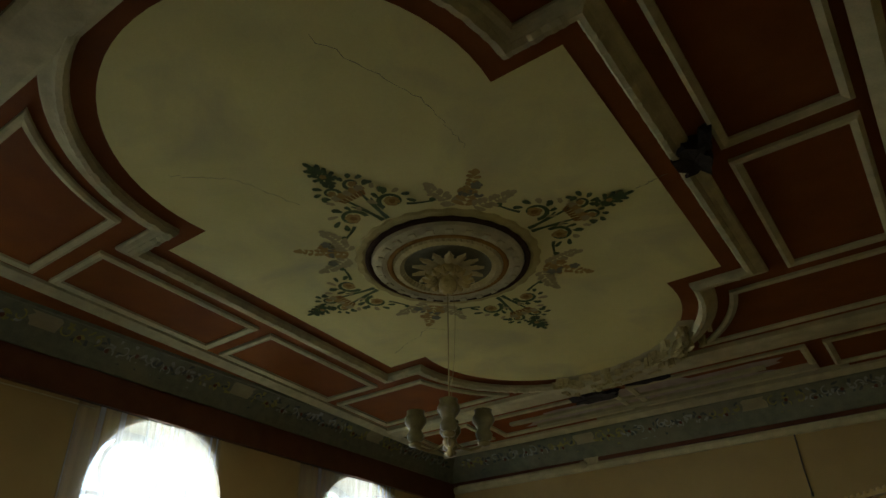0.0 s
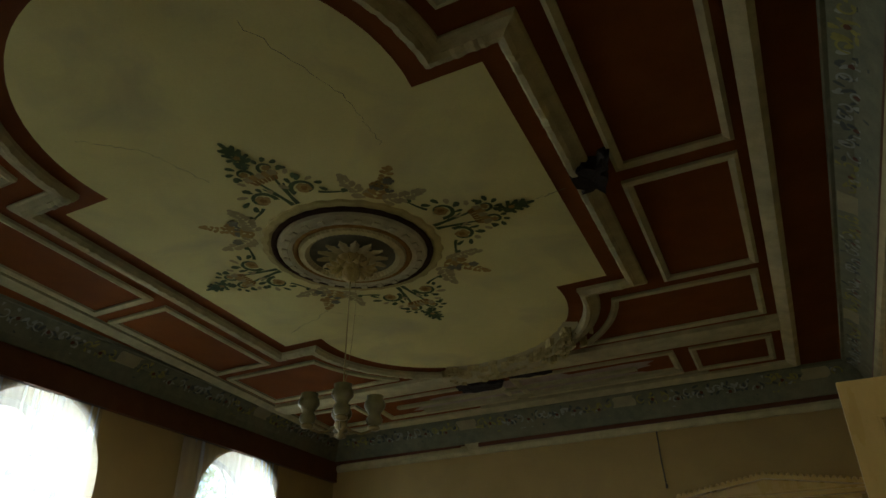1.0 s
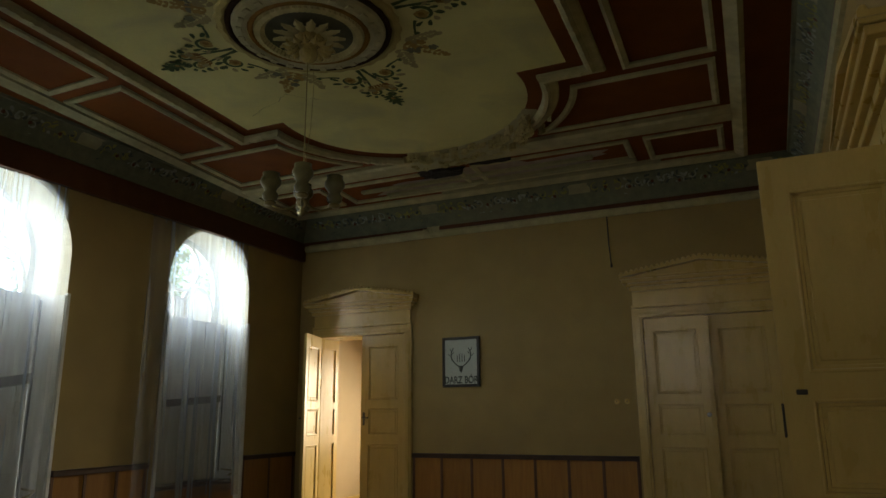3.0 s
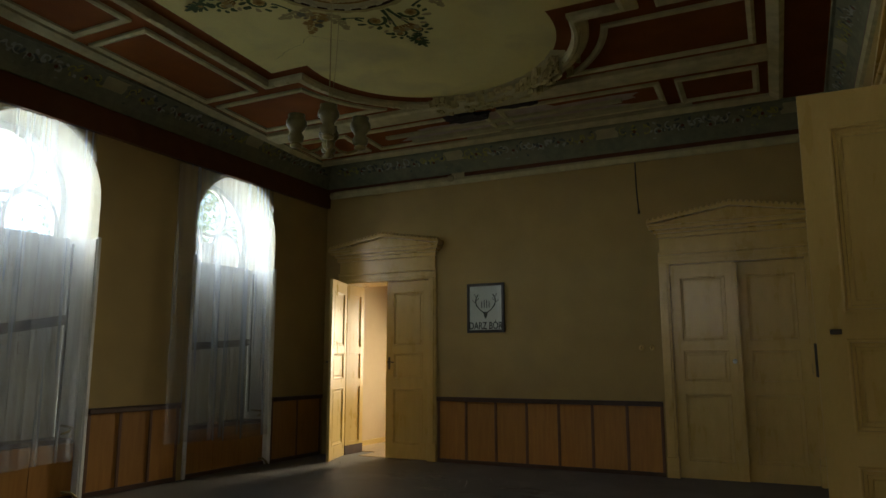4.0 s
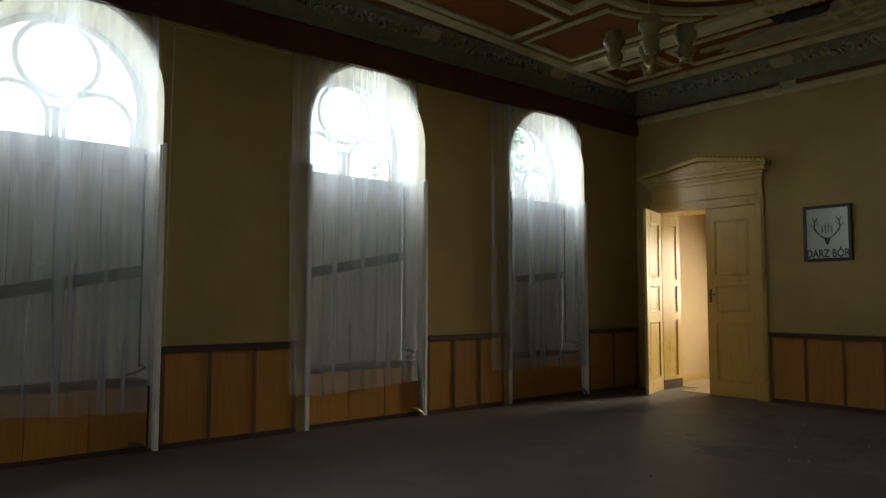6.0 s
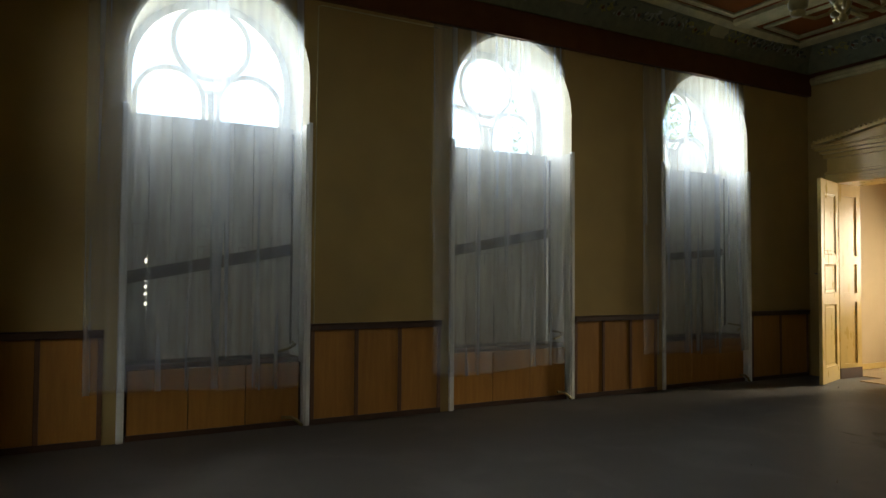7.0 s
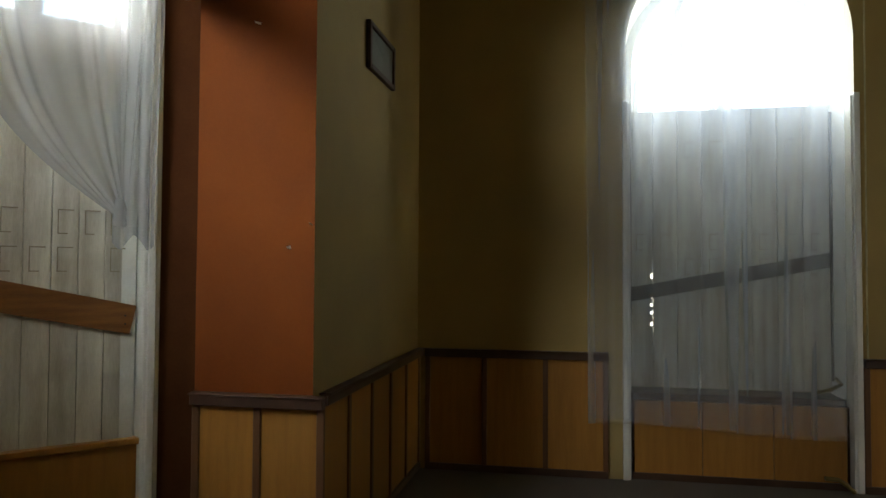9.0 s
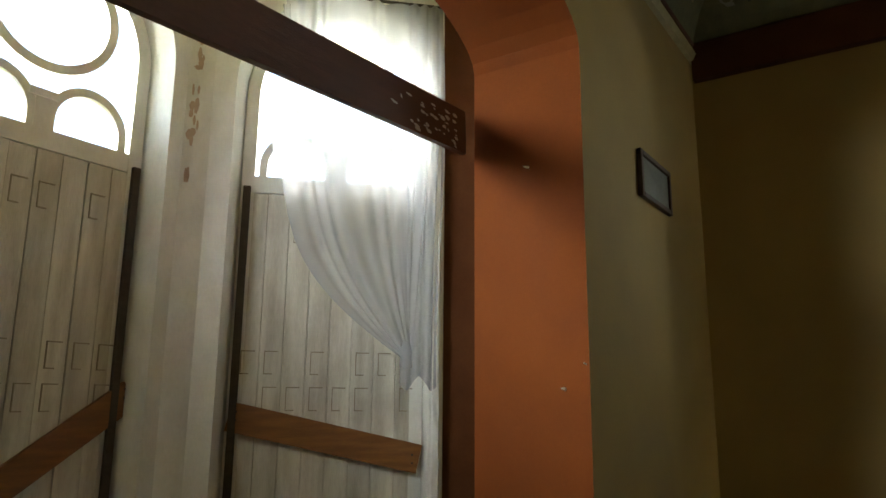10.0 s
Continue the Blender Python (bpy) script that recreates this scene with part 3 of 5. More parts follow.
def window(name, m, c, half, spring, d, label, slits=False, low=0.645, light_top=3.37, inner=None, round_light=None):
    """inner: depth of the folding shutters that stand before a deeper fanlight."""
    win = thing(name, m @ Matrix.Translation((c, 0, 0)), label, "window", kind="structure")
    fanlight(win, half, spring, d, light_top, round_light)
    if inner:
        shutters(win, half, inner, slits, low, 2.935)
    else:
        shutters(win, half, d, slits, low)
    return win


def linings(win):
    """White boards lining the splayed niche, sill, apron and bolt hardware."""
    for s in (-1, 1):
        bm = bmesh.new()
        o = [(s * 0.812, -0.012), (s * 0.785, -0.012), (s * 0.772, 0.415), (s * 0.798, 0.415)]
        lo, hi = [bm.verts.new((u, d, 0.001)) for u, d in o], [bm.verts.new((u, d, 2.90)) for u, d in o]
        for k in range(4):
            bm.faces.new((lo[k], lo[(k + 1) % 4], hi[(k + 1) % 4], hi[k]))
        bm.faces.new(lo), bm.faces.new(hi)
        lin = part("lining_board", bm, M_WHITE, win, "yellowed white lining board of the niche")
        bm = boxes(((min(s * 0.845, s * 0.80), -0.03, 0.0), (max(s * 0.845, s * 0.80), 0.02, 2.92)), bevel=0.006)
        part("edge_bead", bm, M_WHITE, lin)
        bm = bmesh.new()
        tube(bm, [(s * 0.765, 0.36, 2.86), (s * 0.765, 0.36, 1.6), (s * 0.765, 0.36, 0.75)], 0.012)
        rod = part("bolt_rod", bm, M_IRON, win)
        bm = bmesh.new()
        tube(bm, [(s * 0.765, 0.30, 0.78), (s * 0.72, 0.05, 0.77), (s * 0.62, -0.03, 0.74), (s * 0.52, -0.05, 0.72)], 0.013)
        if s > 0:
            part("bolt_handle", bm, M_BRASS, rod)
            bm = bmesh.new()
            tube(bm, [(0.77, -0.045, 0.012), (0.72, -0.05, 0.06), (0.66, -0.05, 0.10), (0.57, -0.05, 0.105)], 0.016)
            part("foot_catch", bm, M_BRASS, win, "pale worn metal catch at the floor")
        else:
            bm.free()
    bm = boxes(((-0.77, 0.10, 0.60), (0.77, 0.44, 0.65)), bevel=0.008)
    part("window_sill", bm, M_DARKWOOD, win)
    part("apron_back", boxes(((-0.79, 0.08, 0.0), (0.79, 0.50, 0.60))), M_DARKWOOD, win)
    for k in range(3):
        bm = boxes(((-0.76 + k * 0.507, 0.045, 0.03), (-0.76 + (k + 1) * 0.507 - 0.006, 0.075, 0.60)), bevel=0.003)
        part("apron_panel", bm, M_WOOD, win)
    bm = boxes(((-0.77, 0.03, 0.001), (0.77, 0.06, 0.05)))
    part("apron_plinth", bm, M_DARKWOOD, win)


win = window("window_1", WEST, WIN_Y[0], 0.80, SPRING_A, 0.60, "arched window with round tracery and boarded white shutters", True, light_top=3.45, inner=0.42, round_light=(3.735, 0.385))
linings(win), brace(win, (-0.77, 1.405), (0.795, 1.70), 0.115, 0.42, M_GREYWOOD)
win = window("window_2", WEST, WIN_Y[1], 0.80, SPRING_A, 0.60, "arched window with round tracery and boarded white shutters", light_top=3.45, inner=0.42, round_light=(3.735, 0.385))
linings(win), brace(win, (-0.77, 1.69), (0.795, 1.975), 0.115, 0.42, M_GREYWOOD)
win = window("window_3", WEST, WIN_Y[2], 0.80, SPRING_A, 0.60, "arched window with round tracery beside garden trees", light_top=3.45, inner=0.42, round_light=(3.735, 0.385))
linings(win), brace(win, (-0.77, 1.68), (0.79, 1.80), 0.10, 0.42, M_GREYWOOD)
win = window("window_4", BAY_W, 0.80, 0.545, SPRING_B, 0.16, "arched bay window with weathered white boarded shutters", light_top=3.19)
brace(win, (-0.53, 1.545), (0.53, 1.31), 0.16, 0.16), edge_strip(win, 0.545, 0.16, -1), parapet(win, 0.545, 0.16)
win = window("window_5", BAY_S, 0.76, 0.545, SPRING_B, 0.16, "arched bay window with a slanting board over its shutters", True, light_top=3.19)
brace(win, (0.60, 1.66), (-0.54, 0.87), 0.15, 0.16), edge_strip(win, 0.545, 0.16, 1), parapet(win, 0.545, 0.16)
win = window("window_6", BAY_E, 1.053, 0.545, SPRING_B, 0.16, "arched bay window with weathered white boarded shutters", light_top=3.19)
parapet(win, 0.545, 0.16)

# casings of the bay: dark boarding beside the arch, white strips and corner posts
for m, a, b, c in ((BAY_W, 1.345, 1.43, 1.853), (BAY_E, 0.508, 0.423, 0.0)):
    bd = thing("bay_casing", m, "dark brown boarding beside white window strips", "casing", kind="structure")
    u0, u1 = sorted((b, c))
    part("dark_board", boxes(((u0, -0.014, 0.0), (u1, -0.002, CZ - 0.63))), M_BROWN, bd)
    u0, u1 = sorted((a, b))
    part("white_strip", boxes(((u0, -0.05, 0.0), (u1, -0.002, 3.42)), ((u0 + 0.02, -0.062, 0.0), (u1 - 0.02, -0.049, 3.42)), bevel=0.006), M_WHITE, bd, "peeling white upright strip")
for x, y, s in ((3.17, -1.97, 1), (4.69, -1.97, -1)):
    post = thing("corner_post", frame_matrix((x, y), (-0.924, s * 0.383), (s * -0.383, -0.924)), "stained white broad corner post of the bay", "post", kind="structure")
    part("board", boxes(((-0.125, -0.03, 0.24), (0.125, 0.05, 4.1)), bevel=0.008), M_WHITE, post)
    part("plinth", boxes(((-0.14, -0.045, 0.0), (0.14, 0.05, 0.24)), bevel=0.008), M_WHITE, post)
    for o in (-0.125, 0.125):
        bm = bmesh.new()
        lathe(bm, [(0.022, 0.24), (0.022, 4.1)], 12, (o, -0.022, 0))
        part("bead", bm, M_WHITE, post, smooth=True)
    bm = bmesh.new()
    prng = random.Random(5 + s)
    for k in range(26):
        zc, uc = prng.uniform(2.75, 3.9), prng.gauss(-0.02, 0.012)
        w, h = prng.uniform(0.008, 0.022), prng.uniform(0.015, 0.05)
        face(bm, [(uc + w * math.cos(q) * prng.uniform(0.6, 1.1), -0.0335, zc + h * math.sin(q)) for q in (n * 1.047 for n in range(6))])
    part("peeled_patches", bm, M_PEEL, post, "bare wood where the paint peeled")["kind"] = "stuff"


# ---- curtains ----
def net_curtain(y0, y1, z0, z1, seed, label):
    cur = thing("curtain", (0, 0, 0), label, "curtain", "net curtains before the windows")
    for name, off, sd in (("front_layer", 0.03, seed), ("back_layer", -0.03, seed + 40)):
        part(name, net_cloth(y0, y1, z0 + (0.0 if off > 0 else 0.02), z1, sd, off), M_SHEER, cur, smooth=True)
    bm = bmesh.new()
    tube(bm, [(0.05, y0 - 0.04, z1 + 0.005), (0.05, (y0 + y1) / 2, z1 - 0.005), (0.05, y1 + 0.04, z1 + 0.005)], 0.007)
    part("curtain_wire", bm, M_IRON, cur)
    return cur


def net_cloth(y0, y1, z0, z1, seed, off):
    rng = random.Random(seed)
    nu, nz = 150, 40
    ph = [(rng.uniform(0, 6.28), rng.uniform(0.6, 1.4)) for _ in range(6)]
    bm = bmesh.new()
    grid = []
    for j in range(nz + 1):
        v = j / nz
        row = []
        for i in range(nu + 1):
            u = i / nu
            w = u * (y1 - y0) + 0.05 * math.sin(5 * u + ph[3][0])
            f = sum(a * math.sin(k * w * (1 + 0.04 * v) + p) for k, (p, a) in zip((6.1, 10.7, 17.3, 25.9, 39.1, 57.0), ph)) / 5
            f = f * abs(f) ** 0.4 + 0.25 * noise.noise((u * 9, v * 1.3, seed))
            x = 0.05 + off * v ** 0.5 + (0.010 + 0.05 * v ** 0.8) * f + 0.012 * v * (1 + math.sin(v * 3 + ph[0][0]))
            gather = 0.02 * math.sin(3.1 * v + ph[1][0]) * (u - 0.5)
            row.append(bm.verts.new((x, y0 + (y1 - y0) * u + gather, z1 + (z0 - z1) * v + (0.012 * f - 0.03 * math.sin(u * 4.5 + ph[2][0]) if j == nz else 0))))
        grid.append(row)
    for a, b in zip(grid, grid[1:]):
        for i in range(nu):
            bm.faces.new((a[i], a[i + 1], b[i + 1], b[i]))
    return bm


net_curtain(1.35, 3.20, 0.41, 4.13, 3, "white net curtain hanging before a boarded window")
net_curtain(4.62, 6.36, 0.40, 4.13, 8, "white net curtain hanging before a boarded window")
net_curtain(7.62, 9.50, 0.46, 4.13, 5, "white net curtain hanging before a boarded window")


def tied_drape():
    """A net curtain gathered to one side and knotted, on the canted bay window; local frame of that wall."""
    cur = thing("curtain", BAY_W, "grey-white net curtain gathered aside in a knot", "curtain")
    nu, nv = 90, 50
    bm = bmesh.new()
    grid = []
    for j in range(nv + 1):
        v = j / nv
        row = []
        for i in range(nu + 1):
            u = i / nu
            top = 0.46 + 0.94 * u
            knot = 1.19 + 0.06 * u
            k = v ** (1.25 + 3.0 * (1 - u))
            x = top + (knot - top) * k
            ztop, zk = 4.02, 1.91 - 0.05 * (1 - u)
            sag = -0.20 * (1 - u) * math.sin(math.pi * v) ** 2
            z = ztop + (zk - ztop) * v + sag * v
            fold = 0.40 * math.sin(u * 42 + 6 * noise.noise((u * 5, v * 0.8, 9.0))) + 0.5 * math.sin(u * 19 + 2 + v * 3 + 1.4 * math.sin(u * 9)) + 0.8 * noise.noise((u * 11, v * 1.6, 3.0))
            d = -0.055 + 0.034 * fold * (1 - 0.45 * v) - 0.04 * v
            row.append(bm.verts.new((x, d, z)))
        grid.append(row)
    for a, b in zip(grid, grid[1:]):
        for i in range(nu):
            bm.faces.new((a[i], a[i + 1], b[i + 1], b[i]))
    part("gathered_cloth", bm, M_DRAPE, cur, smooth=True)
    bm = bmesh.new()
    pts = []
    for j in range(25):
        v = j / 24
        pts.append([bm.verts.new((1.185 + 0.22 * u + 0.02 * math.sin(5 * v) * u, -0.07 + 0.02 * math.sin(u * 22 + v), 4.02 - (4.02 - 1.73 + 0.04 * math.sin(u * 9)) * v)) for u in (k / 16 for k in range(17))])
    for a, b in zip(pts, pts[1:]):
        for i in range(16):
            bm.faces.new((a[i], a[i + 1], b[i + 1], b[i]))
    part("hanging_edge", bm, M_DRAPE, cur, smooth=True)
    bm = bmesh.new()
    lathe(bm, [(0.018, 0.06), (0.028, 0.03), (0.032, 0.0), (0.028, -0.03), (0.034, -0.06), (0.03, -0.08)], 12, (1.21, -0.10, 1.89), flute=0.15, flutes=5)
    part("knot", bm, M_DRAPE, cur, smooth=True)
    bm = bmesh.new()
    tube(bm, [(0.3, -0.05, 4.03), (1.5, -0.05, 4.03)], 0.01)
    part("curtain_rod", bm, M_IRON, cur)


tied_drape()

# loose strip of torn net on the same window
bm = bmesh.new()
rows = []
for j in range(21):
    v = j / 20
    rows.append([bm.verts.new((0.44 + 0.05 * u + 0.03 * math.sin(v * 7), -0.04 + 0.01 * math.sin(u * 6 + v * 9), 3.95 - 1.05 * v)) for u in (0, 0.33, 0.66, 1)])
for a, b in zip(rows, rows[1:]):
    for i in range(3):
        bm.faces.new((a[i], a[i + 1], b[i + 1], b[i]))
ob = link("torn_net_strip", bm, M_DRAPE, smooth=True)
ob.matrix_basis = BAY_W
tagged(ob, "torn strip of grey net hanging in the bay", "curtain")

# old painted board across the back of the arch
bm = bmesh.new()
ribbon(bm, [(2.37, 3.10), (3.2, 3.06), (4.1, 3.015), (5.48, 2.95)], 0.245, -0.70, -0.665)
bmesh.ops.recalc_face_normals(bm, faces=bm.faces)
M_OLDBOARD = material("peeling_brown_board", (0.16, 0.075, 0.04), (0.10, 0.045, 0.025), scale=5, rough=0.5, bump=0.4, stretch=(1, 6, 6), stains=0.35, stain=(0.22, 0.12, 0.07))
board = tagged(link("arch_board", bm, M_OLDBOARD), "peeling red-brown board nailed across the arch", "board")
rng = random.Random(4)
bm = bmesh.new()
for _ in range(46):
    x, z = 2.46 + abs(rng.gauss(0, 0.28)), 3.08 + rng.uniform(-0.10, 0.09)
    w, h = rng.uniform(0.008, 0.03), rng.uniform(0.004, 0.012)
    a = [(x + w * math.cos(t) * rng.uniform(0.6, 1.2) + 0.4 * h * math.sin(t), -0.6625, z - 0.05 * (x - 2.4) + h * math.sin(t)) for t in (k * 1.047 for k in range(6))]
    face(bm, a)
part("paint_flakes", bm, M_WHITE, board, "chipped white paint flakes")["kind"] = "stuff"


# ---- dado panelling ----
def wainscot(m, u0, u1, label, step=0.49, first=None):
    w = thing("wainscot", m, label, "wainscot", kind="structure")
    part("dado_rail", boxes(((u0, -0.055, RAIL - 0.065), (u1, -0.002, RAIL - 0.012)), ((u0, -0.068, RAIL - 0.013), (u1, -0.002, RAIL)), bevel=0.005), M_DARKWOOD, w)
    part("plinth", boxes(((u0, -0.03, 0.0), (u1, -0.002, 0.055)), bevel=0.004), M_DARKWOOD, w)
    n = max(1, round((u1 - u0) / step))
    s = (u1 - u0) / n
    for k in range(n):
        a, b = u0 + k * s, u0 + (k + 1) * s
        part("panel", boxes(((a + 0.015, -0.013, 0.055), (b - 0.015, -0.002, RAIL - 0.06))), M_WOOD, w)
    for k in range(n + 1):
        a = min(max(u0 + k * s, u0 + 0.02), u1 - 0.02)
        part("batten", boxes(((a - 0.02, -0.026, 0.052), (a + 0.02, -0.003, RAIL - 0.062)), bevel=0.004), M_BATTEN, w)
    return w


DADO = "honey plywood dado with dark battens and rail"
wainscot(WEST, 0.07, WIN_Y[0] - 0.955, DADO, 0.5)
wainscot(WEST, WIN_Y[0] + 0.85, WIN_Y[1] - 0.955, DADO, 0.5)
wainscot(WEST, WIN_Y[1] + 0.85, WIN_Y[2] - 0.955, DADO, 0.5)
wainscot(WEST, WIN_Y[2] + 0.85, L - 0.07, DADO, 0.5)
wainscot(NORTH, 2.17, 5.54, DADO)
wainscot(NORTH, 7.52, WE - 0.07, DADO)
wainscot(SOUTH, W / 2 + 1.605 + 0.07, W, DADO, 0.46)
wainscot(SOUTH, W - WE, W / 2 - 1.605 - 0.07, DADO, 0.46)
JAMB_W = frame_matrix((W / 2 - 1.605, -0.64), (0, 1), (-1, 0))
JAMB_E = frame_matrix((W / 2 + 1.605, 0), (0, -1), (1, 0))
wainscot(JAMB_W, 0.0, 0.708, "honey plywood dado on the orange arch jamb", 0.355)
wainscot(JAMB_E, -0.068, 0.64, "honey plywood dado on the orange arch jamb", 0.355)
wainscot(EAST, 0.07, D3[0] - D3[1] - 0.17, DADO)
wainscot(EAST, D3[0] + D3[1] + 0.17, L - 0.07, DADO)


# ---- doors ----
PANELS = ((0.21, 1.09), (1.23, 1.64), (1.76, 2.62))
PANELS_TALL = ((0.21, 1.00), (1.14, 1.58), (1.70, 2.62))


def door_leaf(m, w, label, h=DOOR_H - 0.003, handle=0, side=-1, panels=PANELS):
    """A leaf from u = 0 to w, from d = 0 to 0.045; three sunk panels on both faces."""
    leaf = thing("door_leaf", m, label, "door", "painted door leaves")
    bm = bmesh.new()
    st = 0.125
    items = [((0, 0, 0.008), (st, 0.045, h)), ((w - st, 0, 0.008), (w, 0.045, h))]
    zs = [0.008] + [z for p in panels for z in p] + [h]
    for a, b in zip(zs[::2], zs[1::2]):
        items.append(((st, 0, a), (w - st, 0.045, b)))
    for a, b in items:
        box(bm, a, b)
    part("stile_frame", bm, M_DOOR, leaf)
    for a, b in panels:
        bm = bmesh.new()
        for d0, d1 in ((0.0, 1), (0.045, -1)):
            prof = [(0.0, 0.0), (0.008, -0.005), (0.016, -0.003), (0.020, 0.008), (0.034, 0.010), (0.038, 0.016), (0.056, 0.016), (0.060, 0.011)]
            rings = [[bm.verts.new((x, d0 + d1 * dd, z)) for x, z in ((st + o, a + o), (w - st - o, a + o), (w - st - o, b - o), (st + o, b - o))] for o, dd in prof]
            for p, q in zip(rings, rings[1:]):
                for k in range(4):
                    bm.faces.new((p[k], p[(k + 1) % 4], q[(k + 1) % 4], q[k]))
            bm.faces.new(rings[-1])
        part("panel", bm, M_DOOR, leaf)
    hx = w if side < 0 else 0.0
    for z in (0.28, 1.40, 2.50):
        bm = bmesh.new()
        tube(bm, [(hx, -0.012, z - 0.06), (hx, -0.012, z + 0.06)], 0.011)
        part("hinge", bm, M_IRON, leaf)
    if handle == 1:
        x = 0.055 if side < 0 else w - 0.055
        bm = boxes(((x - 0.02, -0.006, 1.38), (x + 0.02, 0.0, 1.58)), bevel=0.004)
        plate = part("lock_plate", bm, M_IRON, leaf)
        bm = bmesh.new()
        s = 1 if side < 0 else -1
        tube(bm, [(x, -0.005, 1.50), (x, -0.055, 1.50), (x + s * 0.03, -0.062, 1.50), (x + s * 0.11, -0.06, 1.495)], 0.010)
        part("handle", bm, M_IRON, plate)
    if handle > 1:
        bm = bmesh.new()
        lathe(bm, [(0.0, 0.075), (0.022, 0.07), (0.03, 0.055), (0.024, 0.04), (0.012, 0.03), (0.012, 0.0)], 16)
        bmesh.ops.rotate(bm, verts=bm.verts, matrix=Matrix.Rotation(radians(90), 3, "X"))
        bmesh.ops.translate(bm, verts=bm.verts, vec=(w - 0.055, -0.005, 1.50))
        part("knob", bm, M_PAPER, leaf, "white porcelain knob", smooth=True)
    return leaf


def casing(m, c, half, name):
    """Door case with entablature and a low pediment."""
    t = thing(name, m @ Matrix.Translation((c, 0, 0)), "cream painted door case with a low crested pediment", "door case", kind="structure")
    for s in (-1, 1):
        a, b = sorted((s * (half - 0.01), s * (half + 0.13)))
        part("jamb_board", boxes(((a, -0.04, 0.0), (b, 0.01, DOOR_H + 0.02)), ((a + 0.03, -0.055, 0.0), (b - 0.03, -0.038, DOOR_H + 0.02)), bevel=0.006), M_DOOR, t)
        part("plinth_block", boxes(((a - 0.008, -0.062, 0.0), (b + 0.008, 0.005, 0.26)), bevel=0.006), M_DOOR, t)
    part("head_board", boxes(((-half - 0.13, -0.042, DOOR_H), (half + 0.13, 0.01, DOOR_H + 0.13)), ((-half - 0.10, -0.055, DOOR_H + 0.045), (half + 0.10, -0.04, DOOR_H + 0.085)), bevel=0.005), M_DOOR, t)
    part("frieze_board", boxes(((-half - 0.11, -0.03, DOOR_H + 0.13), (half + 0.11, 0.0, DOOR_H + 0.43)), ((-half - 0.13, -0.06, DOOR_H + 0.135), (half + 0.13, -0.028, DOOR_H + 0.175)),
         ((-half - 0.14, -0.075, DOOR_H + 0.37), (half + 0.14, -0.028, DOOR_H + 0.43)), bevel=0.005), M_DOOR, t)
    bm = boxes(((-half - 0.17, -0.12, DOOR_H + 0.43), (half + 0.17, 0.0, DOOR_H + 0.475)), ((-half - 0.22, -0.17, DOOR_H + 0.475), (half + 0.22, 0.0, DOOR_H + 0.53)), ((-half - 0.245, -0.195, DOOR_H + 0.53), (half + 0.245, 0.0, DOOR_H + 0.56)), bevel=0.006)
    part("cornice", bm, M_DOOR, t)
    bm = bmesh.new()
    z0, e, pk = DOOR_H + 0.56, half + 0.245, 0.21
    for d0, d1, k in ((-0.10, 0.0, 1.0), (-0.195, 0.0, 0.0)):
        if k:
            pts = [(-e + 0.05, z0), (e - 0.05, z0), (0, z0 + pk - 0.04)]
        else:
            pts = [(-e, z0 + 0.0), (-e, z0 + 0.035), (0, z0 + pk), (e, z0 + 0.035), (e, z0), (0, z0 + pk - 0.045)]
        f, b = [bm.verts.new((u, d0, z)) for u, z in pts], [bm.verts.new((u, d1, z)) for u, z in pts]
        if k:
            bm.faces.new(f), bm.faces.new(b)
        else:
            for q in (f, b):
                bm.faces.new((q[0], q[1], q[2], q[5])), bm.faces.new((q[5], q[2], q[3], q[4]))
        for i in range(len(pts)):
            j = (i + 1) % len(pts)
            bm.faces.new((f[i], f[j], b[j], b[i]))
    ped = part("pediment", bm, M_DOOR, t)
    crest = bmesh.new()
    for k in range(-15, 16):
        u = k * e / 15.5
        z = z0 + pk - abs(u) / e * (pk - 0.035)
        lathe(crest, [(0.0, 0.042), (0.018, 0.032), (0.027, 0.012), (0.024, -0.005)], 8, (u, -0.165, z))
    part("bead_crest", crest, M_DOOR, ped, smooth=True)
    return t


casing(NORTH, D1[0], D1[1], "door_1")
casing(NORTH, D2[0], D2[1], "door_2")
casing(EAST, D3[0], D3[1], "door_3")
LW1 = D1[1] - 0.004
door_leaf(NORTH @ Matrix.Translation((D1[0] + 0.002, 0.02, 0)), LW1, "closed cream panelled door leaf beside an open one", handle=1)
ang = math.atan2(-0.76, 0.24)
door_leaf(NORTH @ Matrix.Translation((D1[0] - D1[1] + 0.01, -0.045, 0)) @ Matrix.Rotation(ang, 4, "Z") @ Matrix.Translation((0, 0, 0)), LW1, "cream panelled door leaf standing open into the room", handle=1, side=1)
LW2 = D2[1] - 0.004
door_leaf(NORTH @ Matrix.Translation((D2[0] + 0.002, 0.03, 0)), LW2, "closed cream panelled leaf of a double door", handle=0)
leaf = door_leaf(NORTH @ Matrix.Translation((D2[0] - D2[1] + 0.002, 0.0, 0)) @ Matrix.Rotation(radians(-1.5), 4, "Z"), LW2, "closed cream panelled door leaf with brass handle", handle=2, side=1)
part("cover_strip", boxes(((LW2 - 0.03, -0.03, 0.01), (LW2 + 0.03, -0.001, DOOR_H - 0.03)), bevel=0.006), M_DOOR, leaf)
LW3 = 0.70
leaf = door_leaf(frame_matrix((7.295, 4.876), (1, 0), (0, 1)), LW3, "cream panelled door leaf standing open square to the wall", handle=0, panels=PANELS_TALL)
part("rim_lock", boxes(((-0.012, 0.012, 1.40), (0.0, 0.034, 1.56)), ((0.06, -0.004, 1.60), (0.11, 0.0, 1.625)), bevel=0.002), M_IRON, leaf)

